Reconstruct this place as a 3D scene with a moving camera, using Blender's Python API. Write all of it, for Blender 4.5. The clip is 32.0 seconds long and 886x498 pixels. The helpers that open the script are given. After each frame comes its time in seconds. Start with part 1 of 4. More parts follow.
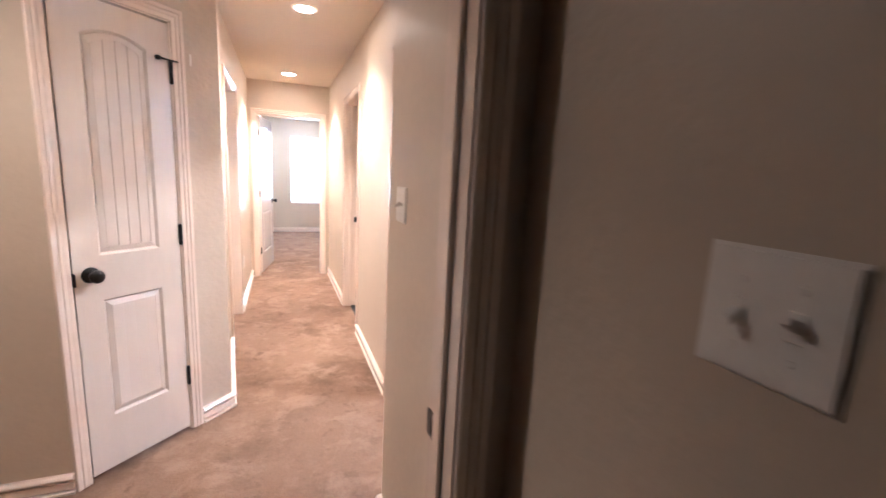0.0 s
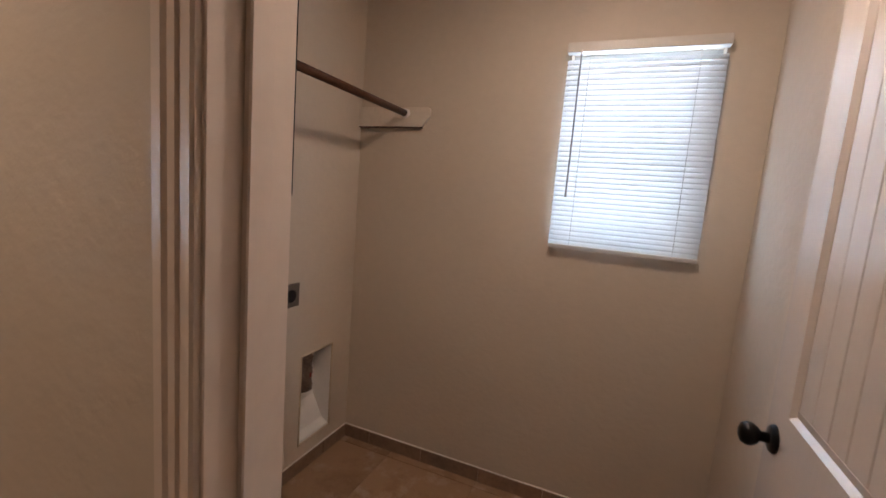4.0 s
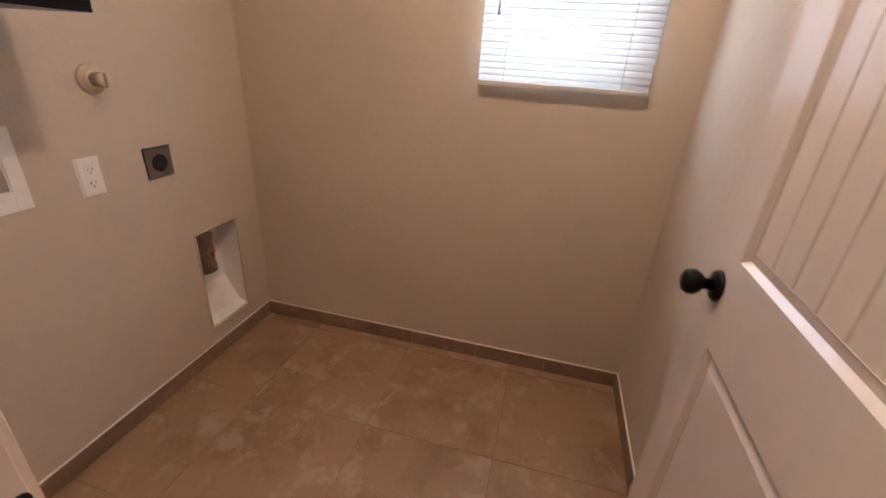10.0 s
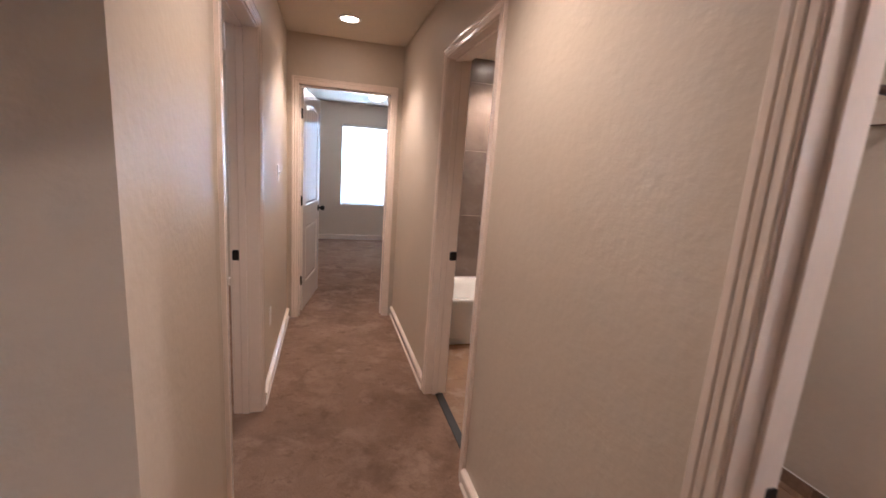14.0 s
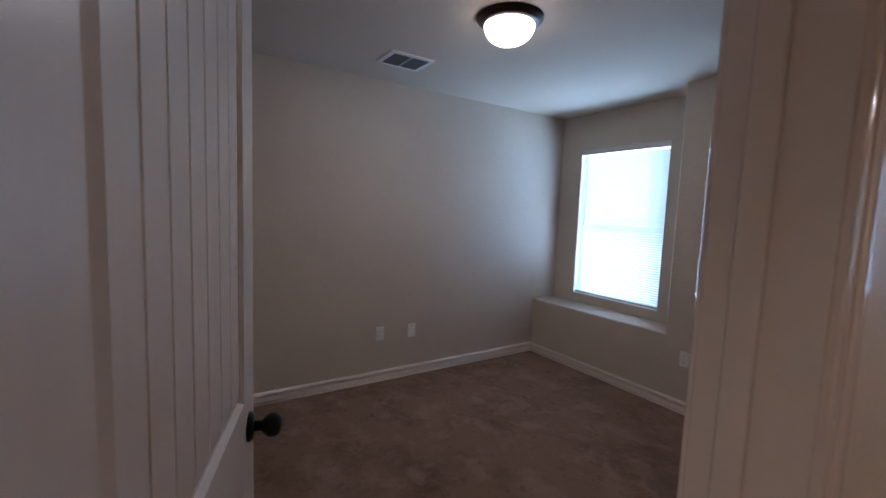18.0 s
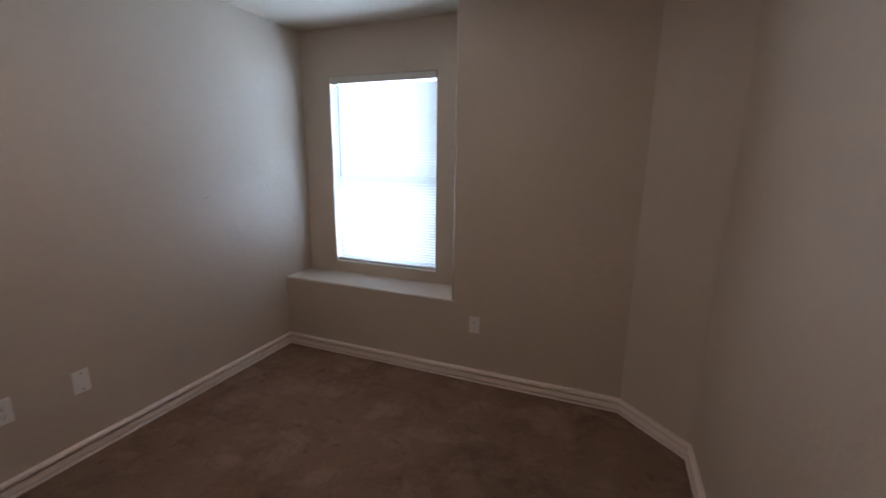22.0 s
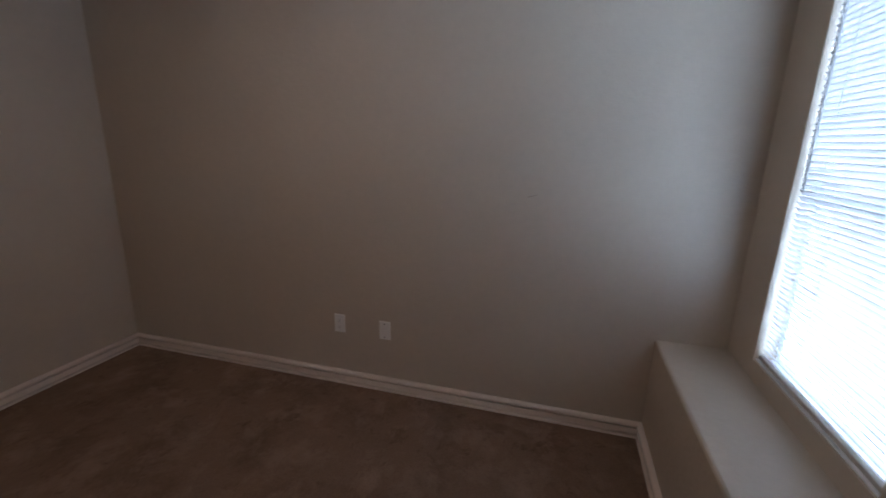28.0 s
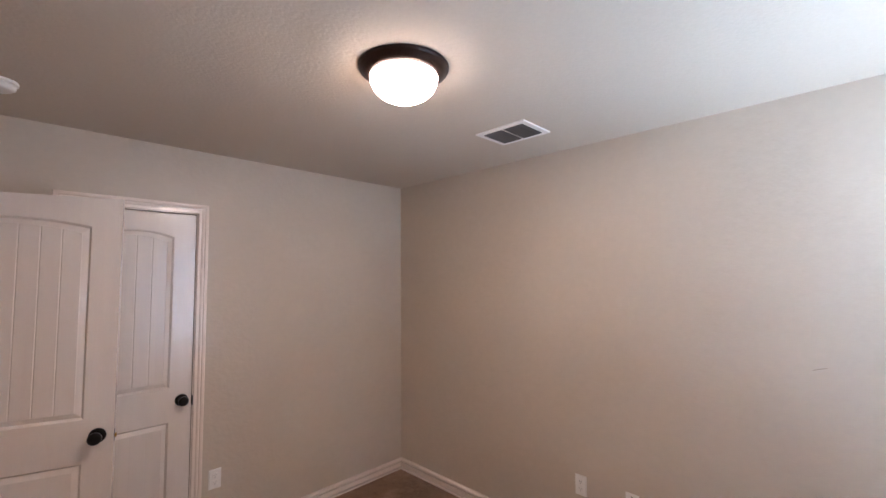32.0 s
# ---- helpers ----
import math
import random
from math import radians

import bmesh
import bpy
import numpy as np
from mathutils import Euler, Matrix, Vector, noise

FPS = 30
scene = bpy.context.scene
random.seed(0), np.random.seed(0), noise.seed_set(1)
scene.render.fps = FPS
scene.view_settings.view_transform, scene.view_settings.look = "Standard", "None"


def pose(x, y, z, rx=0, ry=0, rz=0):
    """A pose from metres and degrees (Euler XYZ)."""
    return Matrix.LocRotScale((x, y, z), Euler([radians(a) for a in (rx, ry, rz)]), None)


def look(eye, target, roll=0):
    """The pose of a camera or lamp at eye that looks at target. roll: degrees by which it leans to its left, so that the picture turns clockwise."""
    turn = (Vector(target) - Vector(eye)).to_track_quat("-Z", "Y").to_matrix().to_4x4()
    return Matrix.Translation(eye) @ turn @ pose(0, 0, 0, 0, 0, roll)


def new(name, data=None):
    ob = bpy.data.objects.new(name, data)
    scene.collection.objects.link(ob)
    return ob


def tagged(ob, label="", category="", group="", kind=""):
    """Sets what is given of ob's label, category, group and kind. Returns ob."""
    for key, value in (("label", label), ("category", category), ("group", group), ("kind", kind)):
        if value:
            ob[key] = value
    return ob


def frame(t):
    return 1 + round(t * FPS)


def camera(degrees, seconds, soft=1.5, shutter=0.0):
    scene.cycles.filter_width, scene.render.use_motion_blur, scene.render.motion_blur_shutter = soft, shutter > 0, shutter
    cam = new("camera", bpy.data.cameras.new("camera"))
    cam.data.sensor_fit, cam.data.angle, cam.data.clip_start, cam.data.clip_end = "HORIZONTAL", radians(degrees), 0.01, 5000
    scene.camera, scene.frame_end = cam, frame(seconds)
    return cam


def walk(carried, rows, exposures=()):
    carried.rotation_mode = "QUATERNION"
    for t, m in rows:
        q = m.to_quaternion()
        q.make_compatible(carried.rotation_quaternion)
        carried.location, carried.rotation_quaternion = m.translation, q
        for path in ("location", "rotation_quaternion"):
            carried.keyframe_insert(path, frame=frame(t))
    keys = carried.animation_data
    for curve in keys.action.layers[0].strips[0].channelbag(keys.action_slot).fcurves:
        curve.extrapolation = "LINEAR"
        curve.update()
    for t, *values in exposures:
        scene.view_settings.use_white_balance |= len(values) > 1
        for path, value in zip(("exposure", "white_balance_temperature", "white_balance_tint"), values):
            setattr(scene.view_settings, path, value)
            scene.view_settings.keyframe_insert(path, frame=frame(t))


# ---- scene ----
cam = camera(93.1, 32.0, shutter=0.3)
PATH = [
    (0, (0.390, 0.188, 1.415), (1.099, 2.025, 1.068), 2.91),
    (0.5, (0.316, 0.461, 1.403), (0.842, 2.361, 1.064), 3.82),
    (1, (0.264, 0.762, 1.377), (0.739, 2.674, 1.035), 4.01),
    (1.5, (0.254, 1.117, 1.389), (0.636, 3.047, 1.031), 3.49),
    (2, (0.225, 1.444, 1.378), (0.958, 3.278, 1.062), 6.79),
    (2.5, (0.280, 1.688, 1.377), (1.391, 3.325, 1.088), 5.07),
    (3, (0.432, 1.904, 1.378), (1.957, 3.162, 1.074), 5.26),
    (3.5, (0.567, 2.076, 1.390), (2.385, 2.837, 1.051), 6.25),
    (5.5, (0.994, 2.247, 1.572), (2.649, 3.370, 1.615), -0.97),
    (6, (1.098, 2.228, 1.577), (2.473, 3.680, 1.585), 0.76),
    (6.5, (1.127, 2.203, 1.577), (2.415, 3.734, 1.580), 0.49),
    (7, (1.120, 2.197, 1.551), (2.428, 3.706, 1.454), 0.84),
    (7.5, (1.132, 2.203, 1.499), (2.430, 3.684, 1.151), 2.88),
    (8, (1.117, 2.194, 1.450), (2.462, 3.593, 0.969), 5.02),
    (8.5, (1.112, 2.185, 1.403), (2.438, 3.542, 0.769), 5.58),
    (9, (1.100, 2.181, 1.355), (2.456, 3.419, 0.562), 5.96),
    (9.5, (1.045, 2.175, 1.324), (2.620, 3.055, 0.461), 4.07),
    (10, (0.952, 2.163, 1.326), (2.721, 2.585, 0.494), 3.75),
    (10.5, (0.828, 2.129, 1.329), (2.613, 2.452, 0.486), 1.25),
    (11, (0.727, 2.105, 1.328), (2.505, 2.354, 0.447), 2.45),
    (11.5, (0.658, 2.141, 1.337), (2.442, 2.300, 0.448), 4.25),
    (12, (0.589, 2.119, 1.334), (2.332, 2.646, 0.508), 6.20),
    (12.5, (0.533, 2.066, 1.357), (2.062, 3.130, 0.627), 5.36),
    (13, (0.442, 2.039, 1.379), (1.673, 3.510, 0.811), 3.53),
    (13.5, (0.351, 2.044, 1.408), (1.162, 3.814, 0.950), 3.82),
    (15.5, (0.407, 2.810, 1.519), (0.414, 4.786, 1.211), 2.53),
    (16, (0.438, 3.084, 1.513), (0.035, 5.022, 1.231), 2.17),
    (16.5, (0.330, 3.330, 1.519), (-0.392, 5.185, 1.330), 2.27),
    (17, (0.281, 3.519, 1.513), (-0.951, 5.082, 1.315), 0.44),
    (17.5, (0.279, 3.740, 1.477), (-1.312, 4.939, 1.305), 1.70),
    (18, (0.148, 3.869, 1.446), (-1.522, 4.953, 1.261), 2.16),
    (18.5, (-0.006, 3.969, 1.447), (-1.745, 4.935, 1.241), 1.67),
    (19, (-0.127, 4.103, 1.436), (-2.000, 4.766, 1.212), 1.83),
    (19.5, (-0.244, 4.186, 1.516), (-2.147, 4.702, 1.177), 2.51),
    (20, (-0.353, 4.165, 1.531), (-2.249, 4.694, 1.176), 3.01),
    (20.5, (-0.576, 4.129, 1.404), (-2.292, 5.106, 1.089), 2.81),
    (21, (-0.579, 4.323, 1.434), (-1.995, 5.693, 1.090), -0.15),
    (21.5, (-0.563, 4.477, 1.482), (-1.540, 6.179, 1.095), -0.70),
    (22, (-0.626, 4.510, 1.501), (-1.349, 6.326, 1.078), 0.78),
    (22.5, (-0.622, 4.507, 1.563), (-0.815, 6.444, 1.103), 2.46),
    (23, (-0.608, 4.575, 1.533), (-0.385, 6.506, 1.064), 4.00),
    (23.5, (-0.520, 4.840, 1.586), (-0.505, 6.769, 1.056), 0.61),
    (24, (-0.526, 5.058, 1.516), (-0.740, 6.980, 1.008), -0.45),
    (24.5, (-0.595, 5.303, 1.520), (-1.004, 7.205, 1.058), 1.12),
    (26.5, (-0.779, 6.241, 1.388), (-2.515, 7.165, 1.020), 0.65),
    (27, (-0.821, 6.335, 1.452), (-2.749, 6.640, 1.017), 1.08),
    (27.5, (-0.816, 6.405, 1.468), (-2.758, 6.336, 0.995), 0.81),
    (28, (-0.860, 6.542, 1.492), (-2.727, 6.025, 0.996), 1.25),
    (28.5, (-0.817, 6.536, 1.517), (-2.580, 5.750, 0.992), 0.40),
    (29, (-0.608, 6.473, 1.518), (-2.215, 5.385, 1.034), 1.30),
    (29.5, (-0.597, 6.482, 1.543), (-2.164, 5.305, 1.142), 1.65),
    (30, (-0.608, 6.506, 1.563), (-2.118, 5.230, 1.259), 0.91),
    (30.5, (-0.588, 6.514, 1.591), (-2.095, 5.205, 1.473), 0.75),
    (31, (-0.579, 6.527, 1.612), (-2.062, 5.186, 1.601), 0.42),
    (31.5, (-0.584, 6.543, 1.643), (-2.034, 5.169, 1.740), -0.06),
    (32, (-0.578, 6.542, 1.645), (-2.000, 5.143, 1.776), -0.47),
]
EXPOSURES = [(0, 3.15, 4700, 10), (1, 2.25, 4650, 11), (2.5, 1.5, 5000, 12), (3.5, 0.75, 5400, 12), (5.5, 0.0, 6450, 16), (6.2, 0.15, 6350, 17), (7, 0.95, 6350, 18), (8, 0.93, 6350, 18), (9.5, 0.97, 6350, 18), (11, 1.0, 5550, 16), (12, 1.15, 5430, 16), (13.5, 1.22, 5200, 14), (15.5, 1.45, 4400, 11), (17, 0.02, 4560, 12), (18, 0.05, 4650, 10), (19, 0.25, 4950, 11), (20, 0.35, 5450, 13), (22, 0.0, 5350, 13), (24, 0.65, 5700, 14), (26, 0.2, 5600, 14), (27, -0.42, 5350, 13), (28, -0.42, 5350, 14), (29, 1.22, 5750, 15), (30, 1.32, 5400, 15), (32, 1.27, 5560, 17)]
walk(cam, [(t, look(eye, target, roll)) for t, eye, target, roll in PATH], EXPOSURES)

# ---- light of the day and the lamps' strength ----
DAY_SMALL, DAY_LARGE, DAY_FAR = 13.0, 57.0, 50.0
DOME_BEDROOM, DOME_LAUNDRY, DOME_FAR = 11.0, 7.0, 9.5   # glow of the glass
BULBS = (12.5, 12.6, 9.5)
CAN_LENS, CAN_WATTS = 28.0, 48.0
WARM, WARMER = (1.0, 0.76, 0.56), (1.0, 0.71, 0.46)
DAYLIGHT = (0.69, 0.865, 1.0)

sky_world = bpy.data.worlds.new("sky")
scene.world = sky_world
sky_world.use_nodes = True
wn = sky_world.node_tree
sky = wn.nodes.new("ShaderNodeTexSky")
sky.sky_type, sky.sun_disc = "NISHITA", False
sky.sun_elevation, sky.sun_rotation = radians(38), radians(200)
wn.links.new(sky.outputs[0], wn.nodes["Background"].inputs["Color"])
wn.nodes["Background"].inputs["Strength"].default_value = 0.15
sun = new("sun", bpy.data.lights.new("sun", "SUN"))
sun.data.energy, sun.data.angle, sun.data.color = 4.0, radians(10), (1.0, 0.95, 0.88)
sun.matrix_world = pose(0, 0, 20, 52, 0, 338)


def window_light(name, m, w, h, watts):
    """An area lamp in a window's opening, for the sky's light; it shines along its -z."""
    lamp = new(name, bpy.data.lights.new(name, "AREA"))
    lamp.data.shape, lamp.data.size, lamp.data.size_y = "RECTANGLE", w, h
    lamp.data.energy, lamp.data.color = watts, DAYLIGHT
    lamp.matrix_world = m
    return lamp


# ---- materials ----
def material(name, base, rough=0.6, metal=0.0, spread=0.06, coarse=3.0, fine=60.0, bump=0.1, bump_scale=150.0,
             depth=0.002, spec=0.5, tint=None, mottled=0.5, coords="Object", stretch=None):
    """A surface with variation at two scales and a fine relief, in metres."""
    m = bpy.data.materials.new(name)
    m.use_nodes = True
    t = m.node_tree
    b = t.nodes["Principled BSDF"]
    b.inputs["Roughness"].default_value, b.inputs["Metallic"].default_value = rough, metal
    b.inputs["Specular IOR Level"].default_value = spec
    co = t.nodes.new("ShaderNodeTexCoord").outputs[coords]
    if stretch:
        mp = t.nodes.new("ShaderNodeMapping")
        mp.inputs["Scale"].default_value = stretch
        t.links.new(co, mp.inputs["Vector"])
        co = mp.outputs[0]

    def noise_tex(scale, detail):
        n = t.nodes.new("ShaderNodeTexNoise")
        n.inputs["Scale"].default_value, n.inputs["Detail"].default_value = scale, detail
        t.links.new(co, n.inputs["Vector"])
        return n.outputs["Fac"]

    a, c = noise_tex(coarse, 4), noise_tex(fine, 3)
    mix = t.nodes.new("ShaderNodeMix")
    mix.inputs[0].default_value = mottled
    t.links.new(a, mix.inputs[2]), t.links.new(c, mix.inputs[3])
    ramp = t.nodes.new("ShaderNodeValToRGB")
    dark = tint or tuple(max(0.0, v * (1 - 2.2 * spread)) for v in base)
    light = tuple(min(1.0, v * (1 + spread)) for v in base)
    ramp.color_ramp.elements[0].position, ramp.color_ramp.elements[1].position = 0.32, 0.68
    ramp.color_ramp.elements[0].color, ramp.color_ramp.elements[1].color = (*dark, 1), (*light, 1)
    t.links.new(mix.outputs[0], ramp.inputs[0])
    t.links.new(ramp.outputs[0], b.inputs["Base Color"])
    if bump:
        bp = t.nodes.new("ShaderNodeBump")
        bp.inputs["Strength"].default_value, bp.inputs["Distance"].default_value = bump, depth
        t.links.new(noise_tex(bump_scale, 3), bp.inputs["Height"])
        t.links.new(bp.outputs[0], b.inputs["Normal"])
    return m


def patchy(name, base, dark, light, rough, dark_at, light_at, scale, dark_max, light_max, grain, grain_scale, bump, bump_scale, depth, spec, fleck=0.0):
    """A cloudy surface: a base colour with ragged darker and paler patches, fine grain and relief."""
    m = bpy.data.materials.new(name)
    m.use_nodes = True
    t = m.node_tree
    b = t.nodes["Principled BSDF"]
    b.inputs["Roughness"].default_value, b.inputs["Specular IOR Level"].default_value = rough, spec
    co = t.nodes.new("ShaderNodeTexCoord").outputs["Object"]
    info = t.nodes.new("ShaderNodeObjectInfo")
    shift = t.nodes.new("ShaderNodeVectorMath")
    shift.operation = "SCALE"
    shift.inputs[0].default_value = (13.0, 7.0, 5.0)
    t.links.new(info.outputs["Random"], shift.inputs["Scale"])
    add = t.nodes.new("ShaderNodeVectorMath")
    t.links.new(co, add.inputs[0]), t.links.new(shift.outputs[0], add.inputs[1])

    def cloud(s, detail, warp, move):
        mp = t.nodes.new("ShaderNodeMapping")
        mp.inputs["Location"].default_value = (move, -move * 0.7, move * 0.3)
        n = t.nodes.new("ShaderNodeTexNoise")
        n.inputs["Scale"].default_value, n.inputs["Detail"].default_value = s, detail
        n.inputs["Distortion"].default_value, n.inputs["Roughness"].default_value = warp, 0.66
        t.links.new(add.outputs[0], mp.inputs["Vector"]), t.links.new(mp.outputs[0], n.inputs["Vector"])
        return n.outputs["Fac"]

    def between(v, lo, hi, top):
        r = t.nodes.new("ShaderNodeMapRange")
        r.inputs["From Min"].default_value, r.inputs["From Max"].default_value = lo, hi
        r.inputs["To Max"].default_value = top
        t.links.new(v, r.inputs["Value"])
        return r.outputs[0]

    def mixed(fac, c0, c1):
        x = t.nodes.new("ShaderNodeMix")
        x.data_type = "RGBA"
        t.links.new(fac, x.inputs[0])
        for socket, c in ((x.inputs[6], c0), (x.inputs[7], c1)):
            if isinstance(c, tuple):
                socket.default_value = (*c, 1)
            else:
                t.links.new(c, socket)
        return x.outputs[2]

    c = mixed(between(cloud(scale, 9, 0.15, 3.1), *dark_at, dark_max), base, dark)
    c = mixed(between(cloud(scale * 1.7, 9, 0.25, 17.0), *light_at, light_max), c, light)
    c = mixed(between(cloud(grain_scale, 2, 0.0, 0.0), 0.45, 0.75, grain), c, dark)
    c = mixed(between(cloud(grain_scale * 0.12, 4, 0.4, 9.0), 0.5, 0.75, grain * 0.6), c, light)
    if fleck:
        c = mixed(between(cloud(11.0, 6, 0.3, 5.0), 0.58, 0.72, fleck), c, dark)
    t.links.new(c, b.inputs["Base Color"])
    bp = t.nodes.new("ShaderNodeBump")
    bp.inputs["Strength"].default_value, bp.inputs["Distance"].default_value = bump, depth
    t.links.new(cloud(bump_scale, 3, 0.0, 0.0), bp.inputs["Height"])
    t.links.new(bp.outputs[0], b.inputs["Normal"])
    return m


def vary_by_piece(m, amount=0.12):
    """Each piece a little lighter or darker than the next."""
    t = m.node_tree
    b = t.nodes["Principled BSDF"]
    link = b.inputs["Base Color"].links[0]
    hsv = t.nodes.new("ShaderNodeHueSaturation")
    info = t.nodes.new("ShaderNodeObjectInfo")
    rng = t.nodes.new("ShaderNodeMapRange")
    rng.inputs["To Min"].default_value, rng.inputs["To Max"].default_value = 1 - amount, 1 + amount
    t.links.new(info.outputs["Random"], rng.inputs["Value"])
    t.links.new(rng.outputs[0], hsv.inputs["Value"])
    t.links.new(link.from_socket, hsv.inputs["Color"])
    t.links.new(hsv.outputs[0], b.inputs["Base Color"])
    return m


def glowing(name, colour, strength):
    m = bpy.data.materials.new(name)
    m.use_nodes = True
    b = m.node_tree.nodes["Principled BSDF"]
    b.inputs["Base Color"].default_value = (0.85, 0.82, 0.78, 1)
    b.inputs["Emission Color"].default_value = (*colour, 1)
    b.inputs["Emission Strength"].default_value = strength
    b.inputs["Roughness"].default_value = 0.35
    return m


def frosted(m, clear=0.5):
    """Glass that glows and lets a part of the bulb's light straight through."""
    t = m.node_tree
    mix, tr = t.nodes.new("ShaderNodeMixShader"), t.nodes.new("ShaderNodeBsdfTransparent")
    mix.inputs[0].default_value = clear
    t.links.new(t.nodes["Principled BSDF"].outputs[0], mix.inputs[1]), t.links.new(tr.outputs[0], mix.inputs[2])
    t.links.new(mix.outputs[0], t.nodes["Material Output"].inputs["Surface"])
    return m


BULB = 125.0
# Backdrop colour that emits light by itself, in place of the bright outdoors.
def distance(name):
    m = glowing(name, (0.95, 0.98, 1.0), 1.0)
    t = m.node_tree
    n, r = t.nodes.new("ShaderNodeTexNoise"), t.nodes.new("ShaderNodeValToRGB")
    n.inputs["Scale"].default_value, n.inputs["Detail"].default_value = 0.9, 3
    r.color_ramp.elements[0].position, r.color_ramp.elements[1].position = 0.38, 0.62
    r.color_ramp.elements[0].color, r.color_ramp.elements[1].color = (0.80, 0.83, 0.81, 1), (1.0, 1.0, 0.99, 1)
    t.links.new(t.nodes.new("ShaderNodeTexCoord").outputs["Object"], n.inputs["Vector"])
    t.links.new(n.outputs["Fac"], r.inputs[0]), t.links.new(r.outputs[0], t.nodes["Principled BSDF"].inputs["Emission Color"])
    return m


GLOW_BACKDROP = distance("glowing backdrop for the distance")
PAINT = material("tan wall paint", (0.56, 0.474, 0.378), 0.5, spread=0.03, coarse=1.3, fine=24, bump=0.44, bump_scale=36, depth=0.0036, mottled=0.3, stretch=(1.0, 1.0, 1.25))
CEILING = material("ceiling paint", (0.60, 0.52, 0.42), 0.85, spread=0.02, coarse=1.1, fine=90, bump=0.4, bump_scale=70, depth=0.003, spec=0.2)
TRIM = material("off-white trim enamel", (0.81, 0.695, 0.603), 0.20, spread=0.02, coarse=4, fine=50, bump=0.05, bump_scale=45, depth=0.001)
DOORPAINT = material("off-white door enamel", (0.73, 0.655, 0.59), 0.20, spread=0.02, coarse=5, fine=120, bump=0.05, bump_scale=60, depth=0.0012, stretch=(6, 6, 0.5))
CARPET = patchy("brown carpet", (0.350, 0.225, 0.153), (0.155, 0.094, 0.063), (0.490, 0.335, 0.240), 0.98, dark_at=(0.48, 0.70), light_at=(0.50, 0.66), scale=2.7, dark_max=0.70, light_max=0.70, grain=0.34, grain_scale=150, bump=1.0, bump_scale=230, depth=0.014, spec=0.08, fleck=0.6)
FLOORTILE = vary_by_piece(patchy("travertine-look floor tile", (0.330, 0.206, 0.120), (0.225, 0.127, 0.068), (0.410, 0.300, 0.215), 0.42, dark_at=(0.48, 0.63), light_at=(0.53, 0.63), scale=4.0, dark_max=0.75, light_max=0.75, grain=0.10, grain_scale=70, bump=0.08, bump_scale=40, depth=0.001, spec=0.35), 0.04)
BASETILE = vary_by_piece(material("brown base tile", (0.265, 0.172, 0.116), 0.5, spread=0.12, coarse=9, fine=50, bump=0.1, bump_scale=60), 0.08)
GROUT = material("beige-brown grout", (0.27, 0.173, 0.106), 0.95, spread=0.1, coarse=20, fine=180, bump=0.4, bump_scale=300)
CAULK = material("white caulk", (0.78, 0.74, 0.68), 0.6, spread=0.05)
WALLTILE = vary_by_piece(patchy("grey-brown wall tile", (0.165, 0.125, 0.100), (0.085, 0.062, 0.050), (0.235, 0.200, 0.175), 0.30, dark_at=(0.46, 0.70), light_at=(0.50, 0.70), scale=3.0, dark_max=0.7, light_max=0.6, grain=0.12, grain_scale=60, bump=0.05, bump_scale=30, depth=0.001, spec=0.45), 0.14)
WALLGROUT = material("pale grout", (0.55, 0.49, 0.42), 0.9, spread=0.08, coarse=20, fine=150, bump=0.3, bump_scale=250)
ESPRESSO = material("espresso-stained oak", (0.0055, 0.0026, 0.0021), 0.28, spread=0.45, coarse=6, fine=34, bump=0.18, bump_scale=38, depth=0.0012, stretch=(5.5, 5.5, 0.45), spec=0.13)
ROD = material("brown stained rod", (0.080, 0.030, 0.014), 0.42, spread=0.35, coarse=9, fine=60, bump=0.1, stretch=(0.5, 6, 6), spec=0.22)
BRACKET = material("pale beige bracket paint", (0.66, 0.575, 0.480), 0.45, spread=0.04, coarse=9, fine=60, bump=0.05)
VALANCE = material("off-white blind rail", (0.60, 0.56, 0.51), 0.40, spread=0.03, coarse=6, fine=60, bump=0.02)
BLACK = material("oil-rubbed black metal", (0.0045, 0.0040, 0.0040), 0.34, metal=0.15, spread=0.2, coarse=30, fine=200, bump=0.08, spec=0.28)
RUBBER = material("black rubber strip", (0.012, 0.011, 0.011), 0.6, spread=0.2, coarse=30, fine=120)
BRONZE = material("dark bronze metal", (0.030, 0.014, 0.010), 0.32, metal=0.5, spread=0.2, coarse=20, fine=120, bump=0.05)
PLASTIC = material("white plastic", (0.82, 0.79, 0.75), 0.35, spread=0.02, coarse=20, fine=80, bump=0.03)
CREAM = material("cream plastic", (0.57, 0.47, 0.34), 0.45, spread=0.06, coarse=20, fine=80, bump=0.05)
STEEL = material("brushed steel", (0.32, 0.30, 0.28), 0.38, metal=0.85, spread=0.1, coarse=20, fine=150, bump=0.1, stretch=(1, 12, 1))
TARNISH = material("tarnished steel", (0.155, 0.125, 0.105), 0.42, metal=0.35, spread=0.15, coarse=18, fine=120, bump=0.06)
BRASS = material("aged brass", (0.34, 0.20, 0.065), 0.35, metal=0.9, spread=0.15, coarse=40, fine=160, bump=0.08)
RED = material("red handle plastic", (0.26, 0.015, 0.018), 0.4, spread=0.1, coarse=30)
BLUE = material("blue handle plastic", (0.010, 0.030, 0.13), 0.4, spread=0.1, coarse=30)
FOIL = material("crumpled foil duct", (0.26, 0.19, 0.155), 0.4, metal=0.7, spread=0.25, coarse=16, fine=90, bump=0.7, bump_scale=60, depth=0.006)
ENAMEL = material("white tub enamel", (0.84, 0.83, 0.80), 0.16, spread=0.015, coarse=3, fine=30, bump=0.0)
